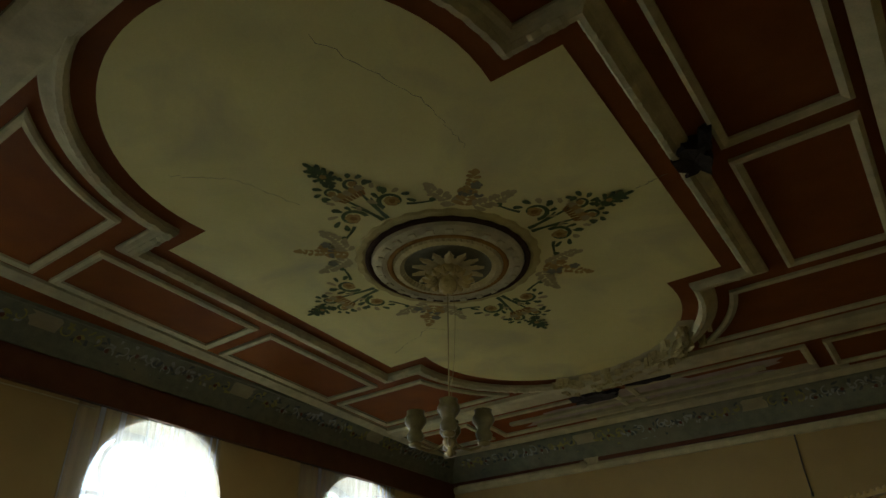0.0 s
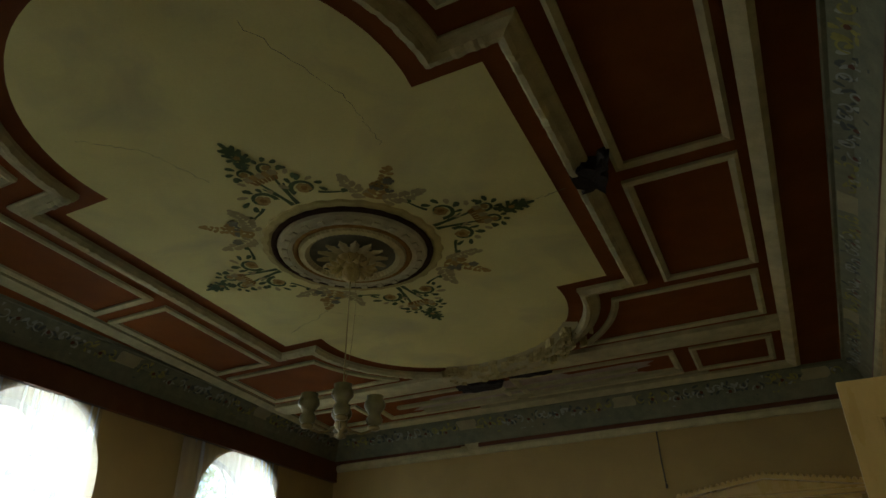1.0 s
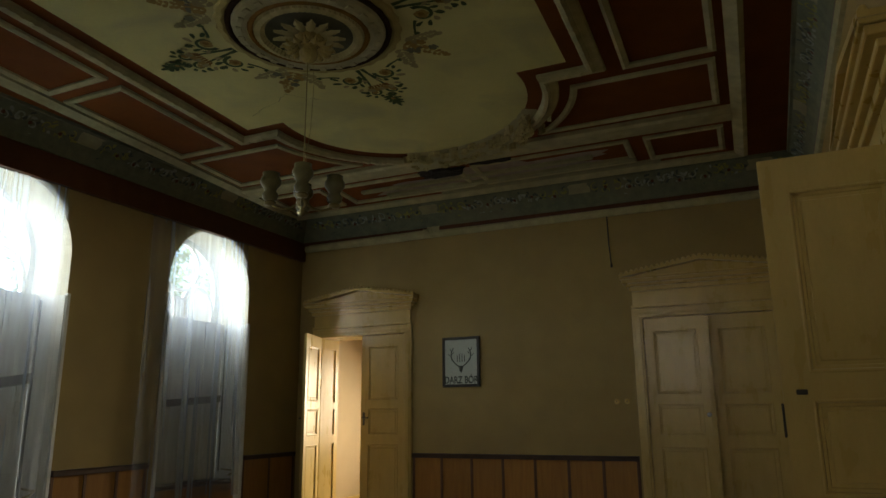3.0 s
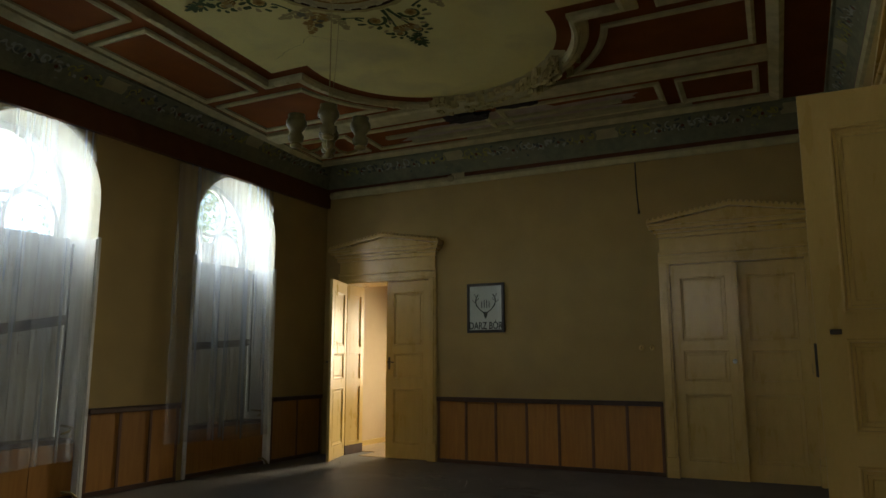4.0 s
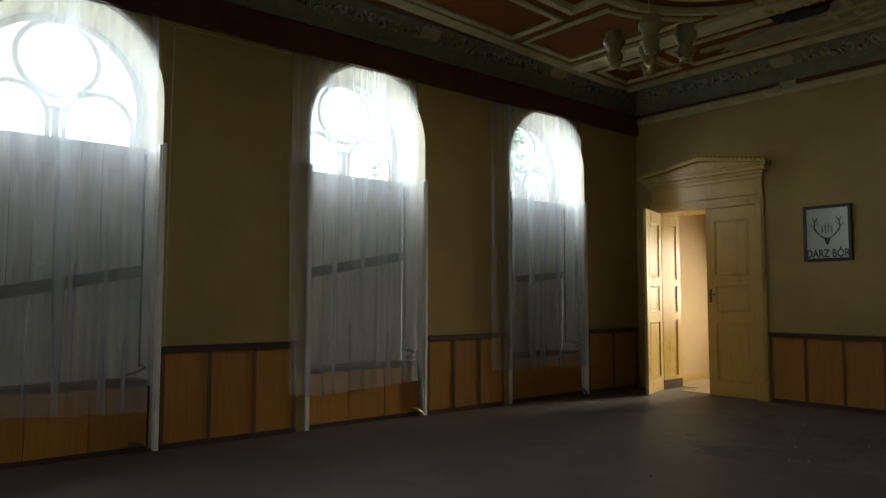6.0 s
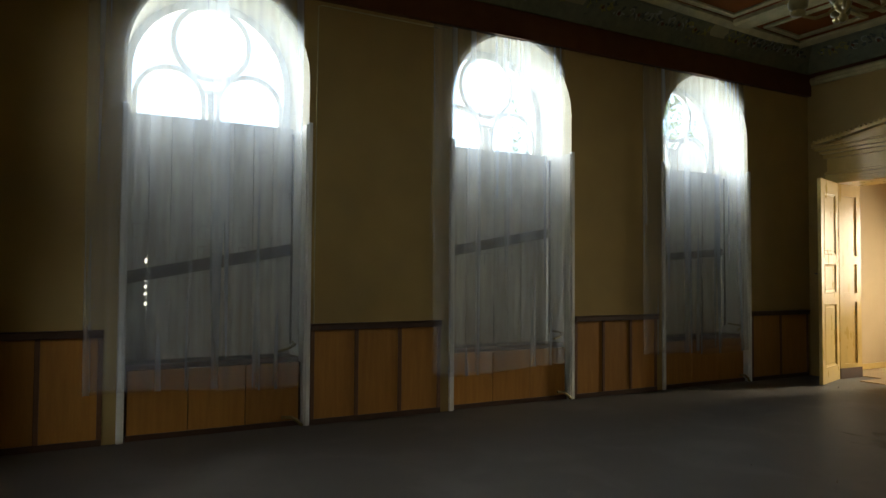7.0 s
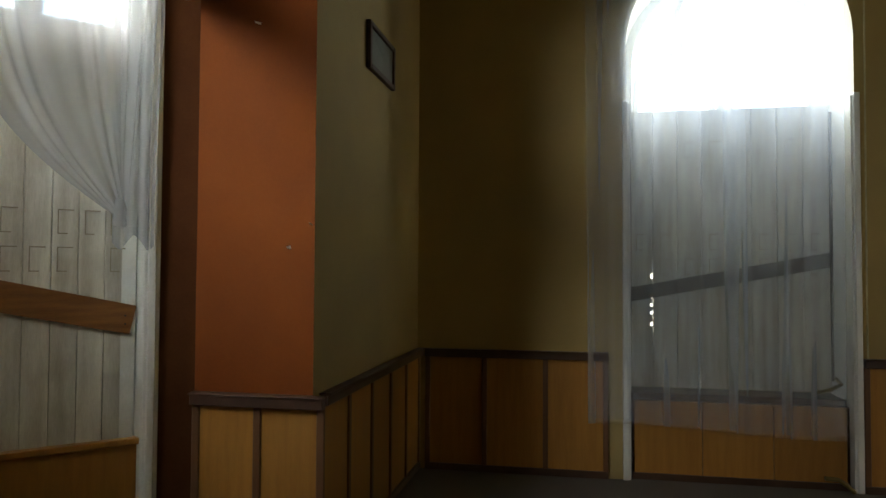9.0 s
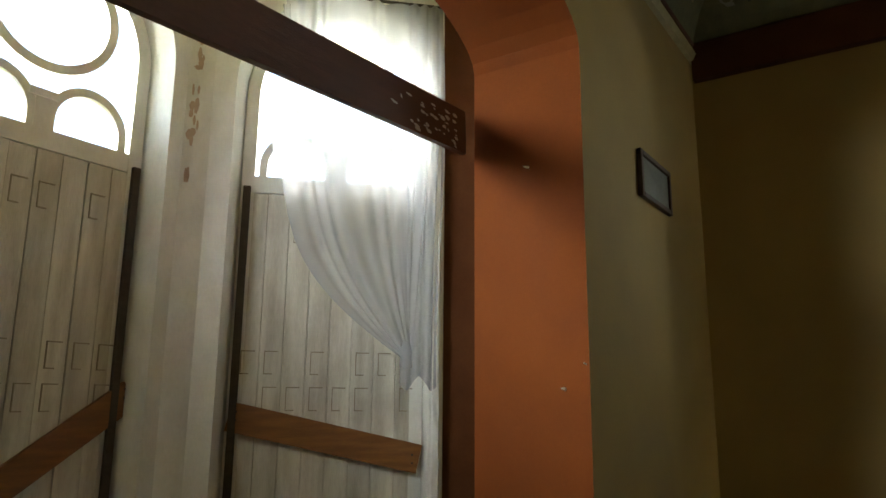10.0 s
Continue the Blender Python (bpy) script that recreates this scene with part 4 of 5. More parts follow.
# panelled jamb linings of the open doorway
for k, s in enumerate((-1, 1)):
    m = NORTH @ (frame_matrix((D1[0] - D1[1] + 0.012, 0.02), (0, 1), (-1, 0)) if s < 0 else frame_matrix((D1[0] + D1[1] - 0.012, 0.53), (0, -1), (1, 0)))
    jl = thing("jamb_lining", m, "ochre cream panelled lining of the doorway", "door lining", kind="structure")
    part("back_board", boxes(((0, 0.0, 0.0), (0.52, 0.010, DOOR_H - 0.005))), M_DOOR, jl)
    zs = [0.15] + [z for p in PANELS for z in p] + [DOOR_H - 0.005]
    bm = boxes(((0, -0.016, 0.15), (0.10, -0.001, DOOR_H - 0.005)), ((0.42, -0.016, 0.15), (0.52, -0.001, DOOR_H - 0.005)), *[((0.10, -0.016, a), (0.42, -0.001, b)) for a, b in zip(zs[::2], zs[1::2])])
    part("stile_frame", bm, M_DOOR, jl)
    part("kick_board", boxes(((0, -0.022, 0.0), (0.52, -0.001, 0.15))), M_DARKWOOD, jl)


# ---- wall things ----
def poster():
    t = thing("framed_poster", NORTH @ Matrix.Translation((2.99, -0.03, 2.31)), "black framed poster with dark lettering on the wall", "picture")
    w, h = 0.305, 0.375
    for a, b in (((-w, -w + 0.042), (-h, h)), ((w - 0.042, w), (-h, h)), ((-w + 0.042, w - 0.042), (h - 0.042, h)), ((-w + 0.042, w - 0.042), (-h, -h + 0.042))):
        part("frame_bar", boxes(((a[0], -0.012, b[0]), (a[1], 0.024, b[1])), bevel=0.004), M_BLACK, t)
    part("paper", boxes(((-w + 0.03, 0.004, -h + 0.03), (w - 0.03, 0.02, h - 0.03))), M_PAPER, t)
    bm = bmesh.new()
    for s in (-1, 1):
        ribbon(bm, [(s * (0.012 + 0.15 * math.sin(k * 0.22) ** 0.8 if k else 0.012), -0.08 + 0.026 * k) for k in range(12)], 0.016, 0.0, 0.003)
        for k, dx, dz in ((3, 0.05, 0.05), (6, 0.055, 0.05), (9, 0.03, 0.06), (7, -0.05, 0.05)):
            x0, zz = 0.012 + 0.15 * math.sin(k * 0.22) ** 0.8, -0.08 + 0.026 * k
            ribbon(bm, [(s * x0, zz), (s * (x0 + dx * 0.6), zz + dz * 0.5), (s * (x0 + dx), zz + dz)], 0.010, 0.0005, 0.0025)
    part("emblem_lines", bm, M_INK, t)
    bm = bmesh.new()
    face(bm, [(-0.04, 0.002, -0.06), (0.04, 0.002, -0.06), (0.025, 0.002, -0.13), (0.0, 0.002, -0.17), (-0.025, 0.002, -0.13)])
    for k in range(4):
        ribbon(bm, [(-0.06 + 0.04 * k, 0.0), (-0.06 + 0.04 * k, 0.13 - 0.02 * abs(k - 1.5))], 0.012, 0.001, 0.003)
    part("emblem_shape", bm, M_INK, t)
    cu = bpy.data.curves.new("lettering", "FONT")
    cu.body, cu.size, cu.align_x, cu.align_y, cu.extrude, cu.offset = "DARZ BÓR", 0.15, "CENTER", "CENTER", 0.001, 0.003
    cu.materials.append(M_INK)
    tx = new("lettering", cu)
    tx.parent = t
    tx.matrix_basis = pose(0, 0.002, -0.275, 90, 0, 0) @ Matrix.Diagonal((0.74, 1.0, 1, 1))
    bm = bmesh.new()
    face(bm, [(-w + 0.03, -0.004, -h + 0.03), (w - 0.03, -0.004, -h + 0.03), (w - 0.03, -0.004, h - 0.03), (-w + 0.03, -0.004, h - 0.03)])
    g = part("glass_cover", bm, M_GLASS, t)
    g.visible_shadow = False


poster()

t = thing("framed_picture", SOUTH @ Matrix.Translation((W - 1.20, -0.025, 2.995)), "small dark framed landscape picture on the wall", "picture")
w, h = 0.30, 0.15
for a, b in (((-w, -w + 0.035), (-h, h)), ((w - 0.035, w), (-h, h)), ((-w + 0.035, w - 0.035), (h - 0.035, h)), ((-w + 0.035, w - 0.035), (-h, -h + 0.035))):
    part("frame_bar", boxes(((a[0], -0.01, b[0]), (a[1], 0.022, b[1])), bevel=0.004), M_DARKWOOD, t)
part("canvas", boxes(((-w + 0.03, 0.004, -h + 0.03), (w - 0.03, 0.02, h - 0.03))), material("faded_landscape", (0.22, 0.24, 0.19), (0.07, 0.08, 0.06), scale=5, rough=0.5), t)

for x in (5.29, 5.43):
    t = thing("light_switch", NORTH @ Matrix.Translation((x, 0, 1.685)), "small round yellowed wall switch", "switch", "switches by the double door")
    bm = bmesh.new()
    lathe(bm, [(0.0, 0.028), (0.02, 0.028), (0.034, 0.018), (0.038, 0.0)], 20)
    bmesh.ops.rotate(bm, verts=bm.verts, matrix=Matrix.Rotation(radians(90), 3, "X"))
    part("cap", bm, M_DOOR, t, smooth=True)
    part("toggle", boxes(((-0.005, -0.045, -0.012), (0.005, -0.026, 0.012)), bevel=0.002), M_BLACK, t)

bm = bmesh.new()
tube(bm, [(5.31, L - 0.012, 4.30), (5.315, L - 0.014, 3.9), (5.335, L - 0.012, 3.56)], 0.009)
tube(bm, [(5.335, L - 0.014, 3.60), (5.336, L - 0.02, 3.55)], 0.016)
tagged(link("hanging_cable", bm, M_IRON), "dark cable end hanging down the wall", "cable")
bm = bmesh.new()
tube(bm, [(0.010, 3.355, 0.02), (0.010, 3.35, 1.4), (0.010, 3.36, 4.08), (0.010, 3.40, 4.095), (0.010, 4.82, 4.10)], 0.007)
tagged(link("wall_wire", bm, M_MOULD), "thin pale wire along the window wall", "cable")
bm = bmesh.new()
tube(bm, [(0.2, L - 0.085, 4.37), (1.3, L - 0.085, 4.375), (2.48, L - 0.085, 4.385)], 0.035, 10)
tube(bm, [(2.40, L - 0.085, 4.385), (2.46, L - 0.085, 4.385)], 0.05, 10)
pole = tagged(link("picture_pole", bm, M_MOULD, smooth=True), "beige plaster pole along the wall top", "pole")


# ---- chandelier ----
def chandelier():
    t = thing("chandelier", (CX - 0.03, CY, 0), "brass chandelier with milky tulip glass shades", "chandelier")
    bm = bmesh.new()
    tube(bm, [(0, 0, CZ - 0.22), (0, 0, 3.9), (0, 0, 3.46)], 0.005)
    part("rod", bm, M_TAN, t)
    bm = bmesh.new()
    tube(bm, [(0.02, 0, CZ - 0.02), (0.06, 0.02, 4.3), (0.05, 0.01, 3.9), (0.01, 0, 3.5)], 0.002, 5)
    part("flex", bm, M_TAN, t)
    bm = bmesh.new()
    lathe(bm, [(0.0, 3.12), (0.02, 3.125), (0.03, 3.15), (0.015, 3.18), (0.045, 3.21), (0.055, 3.24), (0.03, 3.28), (0.02, 3.36), (0.03, 3.40), (0.015, 3.46)], 20)
    part("stem", bm, M_BRASS, t, smooth=True)
    for k in range(4):
        a = math.pi * k / 2 - 0.96
        c, s = math.cos(a), math.sin(a)
        bm = bmesh.new()
        tube(bm, [(c * r, s * r, z) for r, z in ((0.03, 3.23), (0.09, 3.185), (0.16, 3.17), (0.22, 3.19), (0.255, 3.22))], 0.011, 8)
        arm = part("arm", bm, M_BRASS, t, smooth=True)
        bm = bmesh.new()
        x, y = c * 0.26, s * 0.26
        lathe(bm, [(0.0, 3.195), (0.045, 3.205), (0.05, 3.225), (0.03, 3.24)], 16, (x, y, 0))
        part("cup", bm, M_BRASS, arm, smooth=True)
        bm = bmesh.new()
        lathe(bm, [(0.03, 3.235), (0.058, 3.25), (0.066, 3.29), (0.046, 3.325), (0.06, 3.35), (0.085, 3.385), (0.083, 3.42), (0.066, 3.45), (0.070, 3.475), (0.066, 3.476), (0.060, 3.45), (0.078, 3.42), (0.078, 3.385), (0.04, 3.33)], 20, (x, y, 0))
        part("shade", bm, M_SHADE, arm, "milky ochre tulip glass shade", smooth=True)


chandelier()


# ---- ceiling rosette and painted garlands ----
M_OCHREBAND = material("ochre_brown_ring_paint", (0.30, 0.175, 0.035), (0.2, 0.105, 0.02), scale=8, rough=0.9, spec=0.1)
M_OCHRERIM = material("ochre_rim_paint", (0.50, 0.43, 0.17), (0.36, 0.30, 0.11), scale=9, rough=0.9, bump=0.4, spec=0.1)
M_DARKRING = material("dark_brown_ring_paint", (0.06, 0.035, 0.018), (0.035, 0.02, 0.01), scale=8, rough=0.95, spec=0.05)
M_RIM = material("cream_rosette_plaster", (0.62, 0.55, 0.26), (0.44, 0.38, 0.17), scale=9, rough=0.85, bump=0.4, spec=0.2)
t = thing("ceiling_rosette", Matrix.Translation((CX - 0.03, CY + 0.01, CZ)) @ Matrix.Diagonal((0.93, 0.93, 1, 1)), "round plaster ceiling rosette with gilded acanthus centre", "rosette")
for name, prof, mat, fl in (
        ("scalloped_rim", [(0.865, -0.004), (0.85, -0.02), (0.80, -0.025), (0.765, -0.012)], M_OCHRERIM, (0.012, 28)),
        ("dark_ring", [(0.775, -0.010), (0.765, -0.04), (0.735, -0.044), (0.712, -0.02)], M_DARKRING, None),
        ("cove_ring", [(0.722, -0.012), (0.70, -0.055), (0.62, -0.08), (0.57, -0.07)], M_MOULD, (0.004, 90)),
        ("red_ring", [(0.57, -0.05), (0.56, -0.075), (0.53, -0.08), (0.515, -0.06)], M_OCHREBAND, None),
        ("fluted_ring", [(0.515, -0.05), (0.50, -0.09), (0.45, -0.10), (0.41, -0.07)], M_RIM, (0.012, 60)),
        ("grey_dish", [(0.41, -0.065), (0.36, -0.055), (0.2, -0.055), (0.0, -0.055)], M_GREYGREEN, None)):
    bm = bmesh.new()
    lathe(bm, prof, 120 if fl else 72, flute=fl[0] if fl else 0, flutes=fl[1] if fl else 0)
    part(name, bm, mat, t, smooth=not fl)
for k in range(24):
    a = 2 * math.pi * (k + 0.5) / 24
    bm = bmesh.new()
    box(bm, (0.61, -0.035, -0.088), (0.67, 0.035, -0.07), 0, 0.006)
    ob = part("dentil", bm, M_MOULD, t)
    ob.matrix_basis = Matrix.Rotation(a, 4, "Z")


def acanthus(length, width, lift):
    bm = bmesh.new()
    rows = []
    for i in range(9):
        v = i / 8
        w = width * (math.sin(math.pi * min(1, 0.12 + 0.88 * v)) ** 0.7) * (1 + 0.22 * math.cos(i * math.pi))
        rows.append([bm.verts.new((0.05 + length * v, w * s, -0.07 - lift * math.sin(v * 2.3) - 0.025 * (1 - abs(s)))) for s in (-1, -0.5, 0, 0.5, 1)])
    for a, b in zip(rows, rows[1:]):
        for k in range(4):
            bm.faces.new((a[k], a[k + 1], b[k + 1], b[k]))
    return bm


for k in range(28):
    long = k % 2 == 0
    ob = part("acanthus_leaf", acanthus(0.29 if long else 0.19, 0.052 if long else 0.04, 0.03 if long else 0.14), M_RIM if long else M_GOLD, t, smooth=True)
    ob.matrix_basis = Matrix.Rotation(2 * math.pi * k / 28, 4, "Z")
bm = bmesh.new()
lathe(bm, [(0.13, -0.06), (0.15, -0.13), (0.10, -0.17), (0.065, -0.19), (0.088, -0.23), (0.082, -0.28), (0.045, -0.325), (0.0, -0.335)], 20)
part("boss", bm, M_GOLD, t, "dull gilded hanging boss", smooth=True)


def blob(bm, x, y, a, l, w, z, n=8, lobes=0):
    """A flat leaf or petal with its root at (x, y), along the angle a."""
    pts = []
    for k in range(n):
        th = 2 * math.pi * k / n
        u, v = 0.5 - 0.5 * math.cos(th), math.sin(th) * (1 - 0.35 * math.cos(th + 0.4)) * 0.5
        if lobes and k % 2:
            v *= 0.62
        pts.append((x + l * u * math.cos(a) - w * v * math.sin(a), y + l * u * math.sin(a) + w * v * math.cos(a), z))
    face(bm, pts[::-1])


def curl(bm, x, y, r, a0, turn, w, z, n=14):
    ring = []
    for k in range(n + 1):
        q = a0 + turn * k / n
        rr = r * (1 - 0.55 * k / n)
        ring.append([bm.verts.new((x + (rr + s * w * (1 - 0.6 * k / n)) * math.cos(q), y + (rr + s * w * (1 - 0.6 * k / n)) * math.sin(q), z)) for s in (-0.5, 0.5)])
    for p, q in zip(ring, ring[1:]):
        bm.faces.new((p[0], p[1], q[1], q[0]))


def flat_down(ob):
    for p in ob.data.polygons:
        if p.normal.z > 0:
            p.flip()


def ring_band(bm, rows, w, z):
    """A flat band along (x, y) points, tapering to its end."""
    pr = []
    for k, (x, y) in enumerate(rows):
        a, b = rows[max(k - 1, 0)], rows[min(k + 1, len(rows) - 1)]
        d = Vector((b[0] - a[0], b[1] - a[1])).normalized() * (w * (1 - 0.6 * k / len(rows)) / 2)
        pr.append((bm.verts.new((x - d.y * -1, y - d.x, z)), bm.verts.new((x + d.y * -1, y + d.x, z))))
    for p, q in zip(pr, pr[1:]):
        bm.faces.new((p[0], p[1], q[1], q[0]))


def garland(angle, seed):
    """Stems rise from the rim into two flowered scrolls, a basket, two smaller scrolls and a loose leaf tip."""
    rng = random.Random(seed)
    g = thing("painted_garland", Matrix.Translation((CX - 0.03, CY + 0.01, CZ)) @ Matrix.Rotation(angle, 4, "Z"), "painted garland of green scrolls, leaves and ochre flowers", "ceiling painting", "long garlands round the rosette")
    depth = [0.0065]

    def z():
        depth[0] += 0.00006
        return -depth[0]

    def flower(x, y, r, n, mat):
        bm = bmesh.new()
        for q in range(n):
            blob(bm, x, y, q * 2 * math.pi / n + rng.random() * 0.4, r * rng.uniform(1.1, 1.4), r * 1.1, z())
        part("blossom", bm, mat, g)

    def leaf(x, y, a, l, w, mat=None, lobed=0):
        bm = bmesh.new()
        blob(bm, x, y, a, l * 1.25, w * 1.35, z(), 10 if lobed else 8, lobed)
        part("leaf", bm, mat or M_GREEN, g)

    # spreading stems
    for s in (-1, 1):
        for k, (yy, xe, ye) in enumerate(((0.03, 1.34, 0.11), (0.02, 1.12, 0.10))):
            bm = bmesh.new()
            ring_band(bm, [(0.83 + (xe - 0.83) * v, s * (yy + (ye - yy) * v ** 1.6)) for v in (q / 10 for q in range(11))], 0.036, z())
            part("stem", bm, M_GREEN, g)
        # two flowered scrolls near the rim, each with an outer comma
        x, y, r = 0.99, s * 0.20, 0.115
        bm = bmesh.new()
        curl(bm, x, y, r, -s * 1.9, s * 5.0, 0.046, z())
        part("scroll", bm, M_GREEN, g)
        flower(x, y, 0.052, 6, M_OCHRE)
        flower(x, y, 0.024, 5, M_OCHREBAND)
        bm = bmesh.new()
        ring_band(bm, [(0.90 - 0.02 * q, s * (0.27 + 0.022 * q + 0.004 * q * q)) for q in range(6)], 0.032, z())
        part("tendril", bm, M_GREEN, g)
        leaf(0.80, s * 0.43, s * 0.8, 0.05, 0.035)
        # leaves hugging the scroll
        for q in range(6):
            a = s * (-1.2 + 0.62 * q)
            leaf(x + 0.115 * math.cos(a), y + 0.115 * math.sin(a), a + s * 0.7, rng.uniform(0.05, 0.085), rng.uniform(0.026, 0.04), M_GREEN if q % 3 else M_TAN)
        # smaller upper scroll beyond the basket
        bm = bmesh.new()
        curl(bm, 1.335, s * 0.105, 0.072, -s * 2.4, s * 4.6, 0.036, z())
        part("scroll", bm, M_GREEN, g)
        flower(1.335, s * 0.105, 0.03, 5, M_OCHRE)
        for q in range(4):
            a = s * (-0.5 + 0.75 * q)
            leaf(1.335 + 0.075 * math.cos(a), s * 0.105 + 0.075 * math.sin(a), a + s * 0.5, rng.uniform(0.045, 0.07), 0.032)
        for q in range(3):
            leaf(1.14 + 0.07 * q, s * (0.20 - 0.02 * q), s * rng.uniform(0.5, 1.4), 0.06, 0.038, M_GREEN if q != 1 else M_TAN, q == 1)
    # basket with its rim of flowers
    bm = bmesh.new()
    zz = z()
    for k in range(7):
        y0, y1 = -0.13 + 0.038 * k, -0.13 + 0.038 * k + 0.031
        face(bm, [(1.18, y0 * 0.8, zz), (1.235, y0, zz), (1.235, y1, zz), (1.18, y1 * 0.8, zz)])
    part("basket", bm, M_OCHREBAND, g)
    bm = bmesh.new()
    zz = z()
    face(bm, [(1.236, -0.145, zz), (1.262, -0.15, zz), (1.262, 0.15, zz), (1.236, 0.145, zz)])
    part("basket_rim", bm, M_OCHRE, g)
    for q in range(5):
        flower(1.275, -0.11 + 0.055 * q, 0.032, 5, M_OCHRE if q % 2 else M_TAN)
    # loose leaf cluster towards the tip
    for q in range(7):
        leaf(1.40 + 0.012 * q, 0.03 * math.sin(q * 2.1), -1.5 + 0.5 * q, rng.uniform(0.045, 0.07), 0.034)
    for k, (x, n) in enumerate(((1.50, 5), (1.57, 5), (1.63, 3))):
        for q in range(n):
            leaf(x, 0.0, -1.25 + 2.5 * q / (n - 1), 0.085 - 0.012 * k, 0.036, None, 1)
    leaf(1.62, 0.0, 0.0, 0.09, 0.03)
    flower(1.53, 0.0, 0.022, 5, M_OCHRE)
    for c in g.children:
        flat_down(c)


def spray(angle, seed):
    """A short tan acanthus spray."""
    rng = random.Random(seed)
    g = thing("painted_spray", Matrix.Translation((CX - 0.03, CY + 0.01, CZ)) @ Matrix.Rotation(angle, 4, "Z"), "painted tan acanthus spray on the ceiling", "ceiling painting", "short sprays round the rosette")
    for s in (-1, 0, 1):
        x0, a0 = 0.86, s * 0.85
        y0, reach, mat = 0.07 * s, 0.30 if s else 0.40, M_TAN if s else M_OCHRE
        for k in range(9):
            v = k / 8
            x, y = x0 + reach * v * math.cos(a0), y0 + reach * v * math.sin(a0) + 0.03 * s * math.sin(3 * v)
            for q in (-1, 1):
                bm = bmesh.new()
                blob(bm, x, y, a0 + q * rng.uniform(0.7, 1.3), (0.10 - 0.055 * v) * rng.uniform(0.8, 1.25), 0.05 - 0.015 * v, -0.0065 - 0.00008 * (2 * k + q + 20 * (s + 1)), 10)
                part("frond_leaf", bm, mat, g)
        bm = bmesh.new()
        blob(bm, x0 + reach * 0.92 * math.cos(a0), y0 + reach * 0.92 * math.sin(a0), a0, 0.10, 0.055, -0.0125, 10)
        part("frond_tip", bm, mat, g)
    for q in range(4):
        bm = bmesh.new()
        x, y = 1.0 + rng.uniform(-0.06, 0.16), rng.uniform(-0.2, 0.2)
        for k in range(5):
            blob(bm, x, y, k * 1.257 + q, 0.05, 0.042, -0.0128 - 0.0001 * k)
        part("blossom", bm, M_OCHRE if q % 2 else M_GREYGREEN, g)
    bm = bmesh.new()
    for k in range(5):
        blob(bm, 0.98, rng.uniform(-0.08, 0.08), rng.uniform(-1, 1), 0.06, 0.035, -0.0136 - 0.0001 * k)
    part("dark_heart", bm, M_GREYGREEN, g)
    for c in g.children:
        flat_down(c)


for k in range(4):
    garland(k * math.pi / 2, 11 + k)
    spray(k * math.pi / 2 + math.pi / 4, 31 + k)


# painted motifs on the frieze
M_FBLUE = material("frieze_blue", (0.085, 0.105, 0.09), (0.055, 0.07, 0.06), scale=9, rough=0.9)
M_FPALE = material("frieze_pale_scroll", (0.36, 0.39, 0.33), (0.24, 0.27, 0.23), scale=12, rough=0.9)
M_FYELLOW = material("frieze_yellow_green", (0.34, 0.32, 0.085), (0.20, 0.20, 0.05), scale=12, rough=0.9)
M_FPLAIN = material("frieze_plain_ochre", (0.40, 0.37, 0.20), (0.28, 0.26, 0.15), scale=6, rough=0.9, stains=0.4, stain=(0.22, 0.2, 0.13))


def cove_point(u, v, lift):
    v = min(0.94, max(0.04, v))
    return (u, -(0.066 + 0.18 * v ** 1.35) - lift, CZ - 0.262 + 0.228 * v ** 0.75 - lift * 0.5)


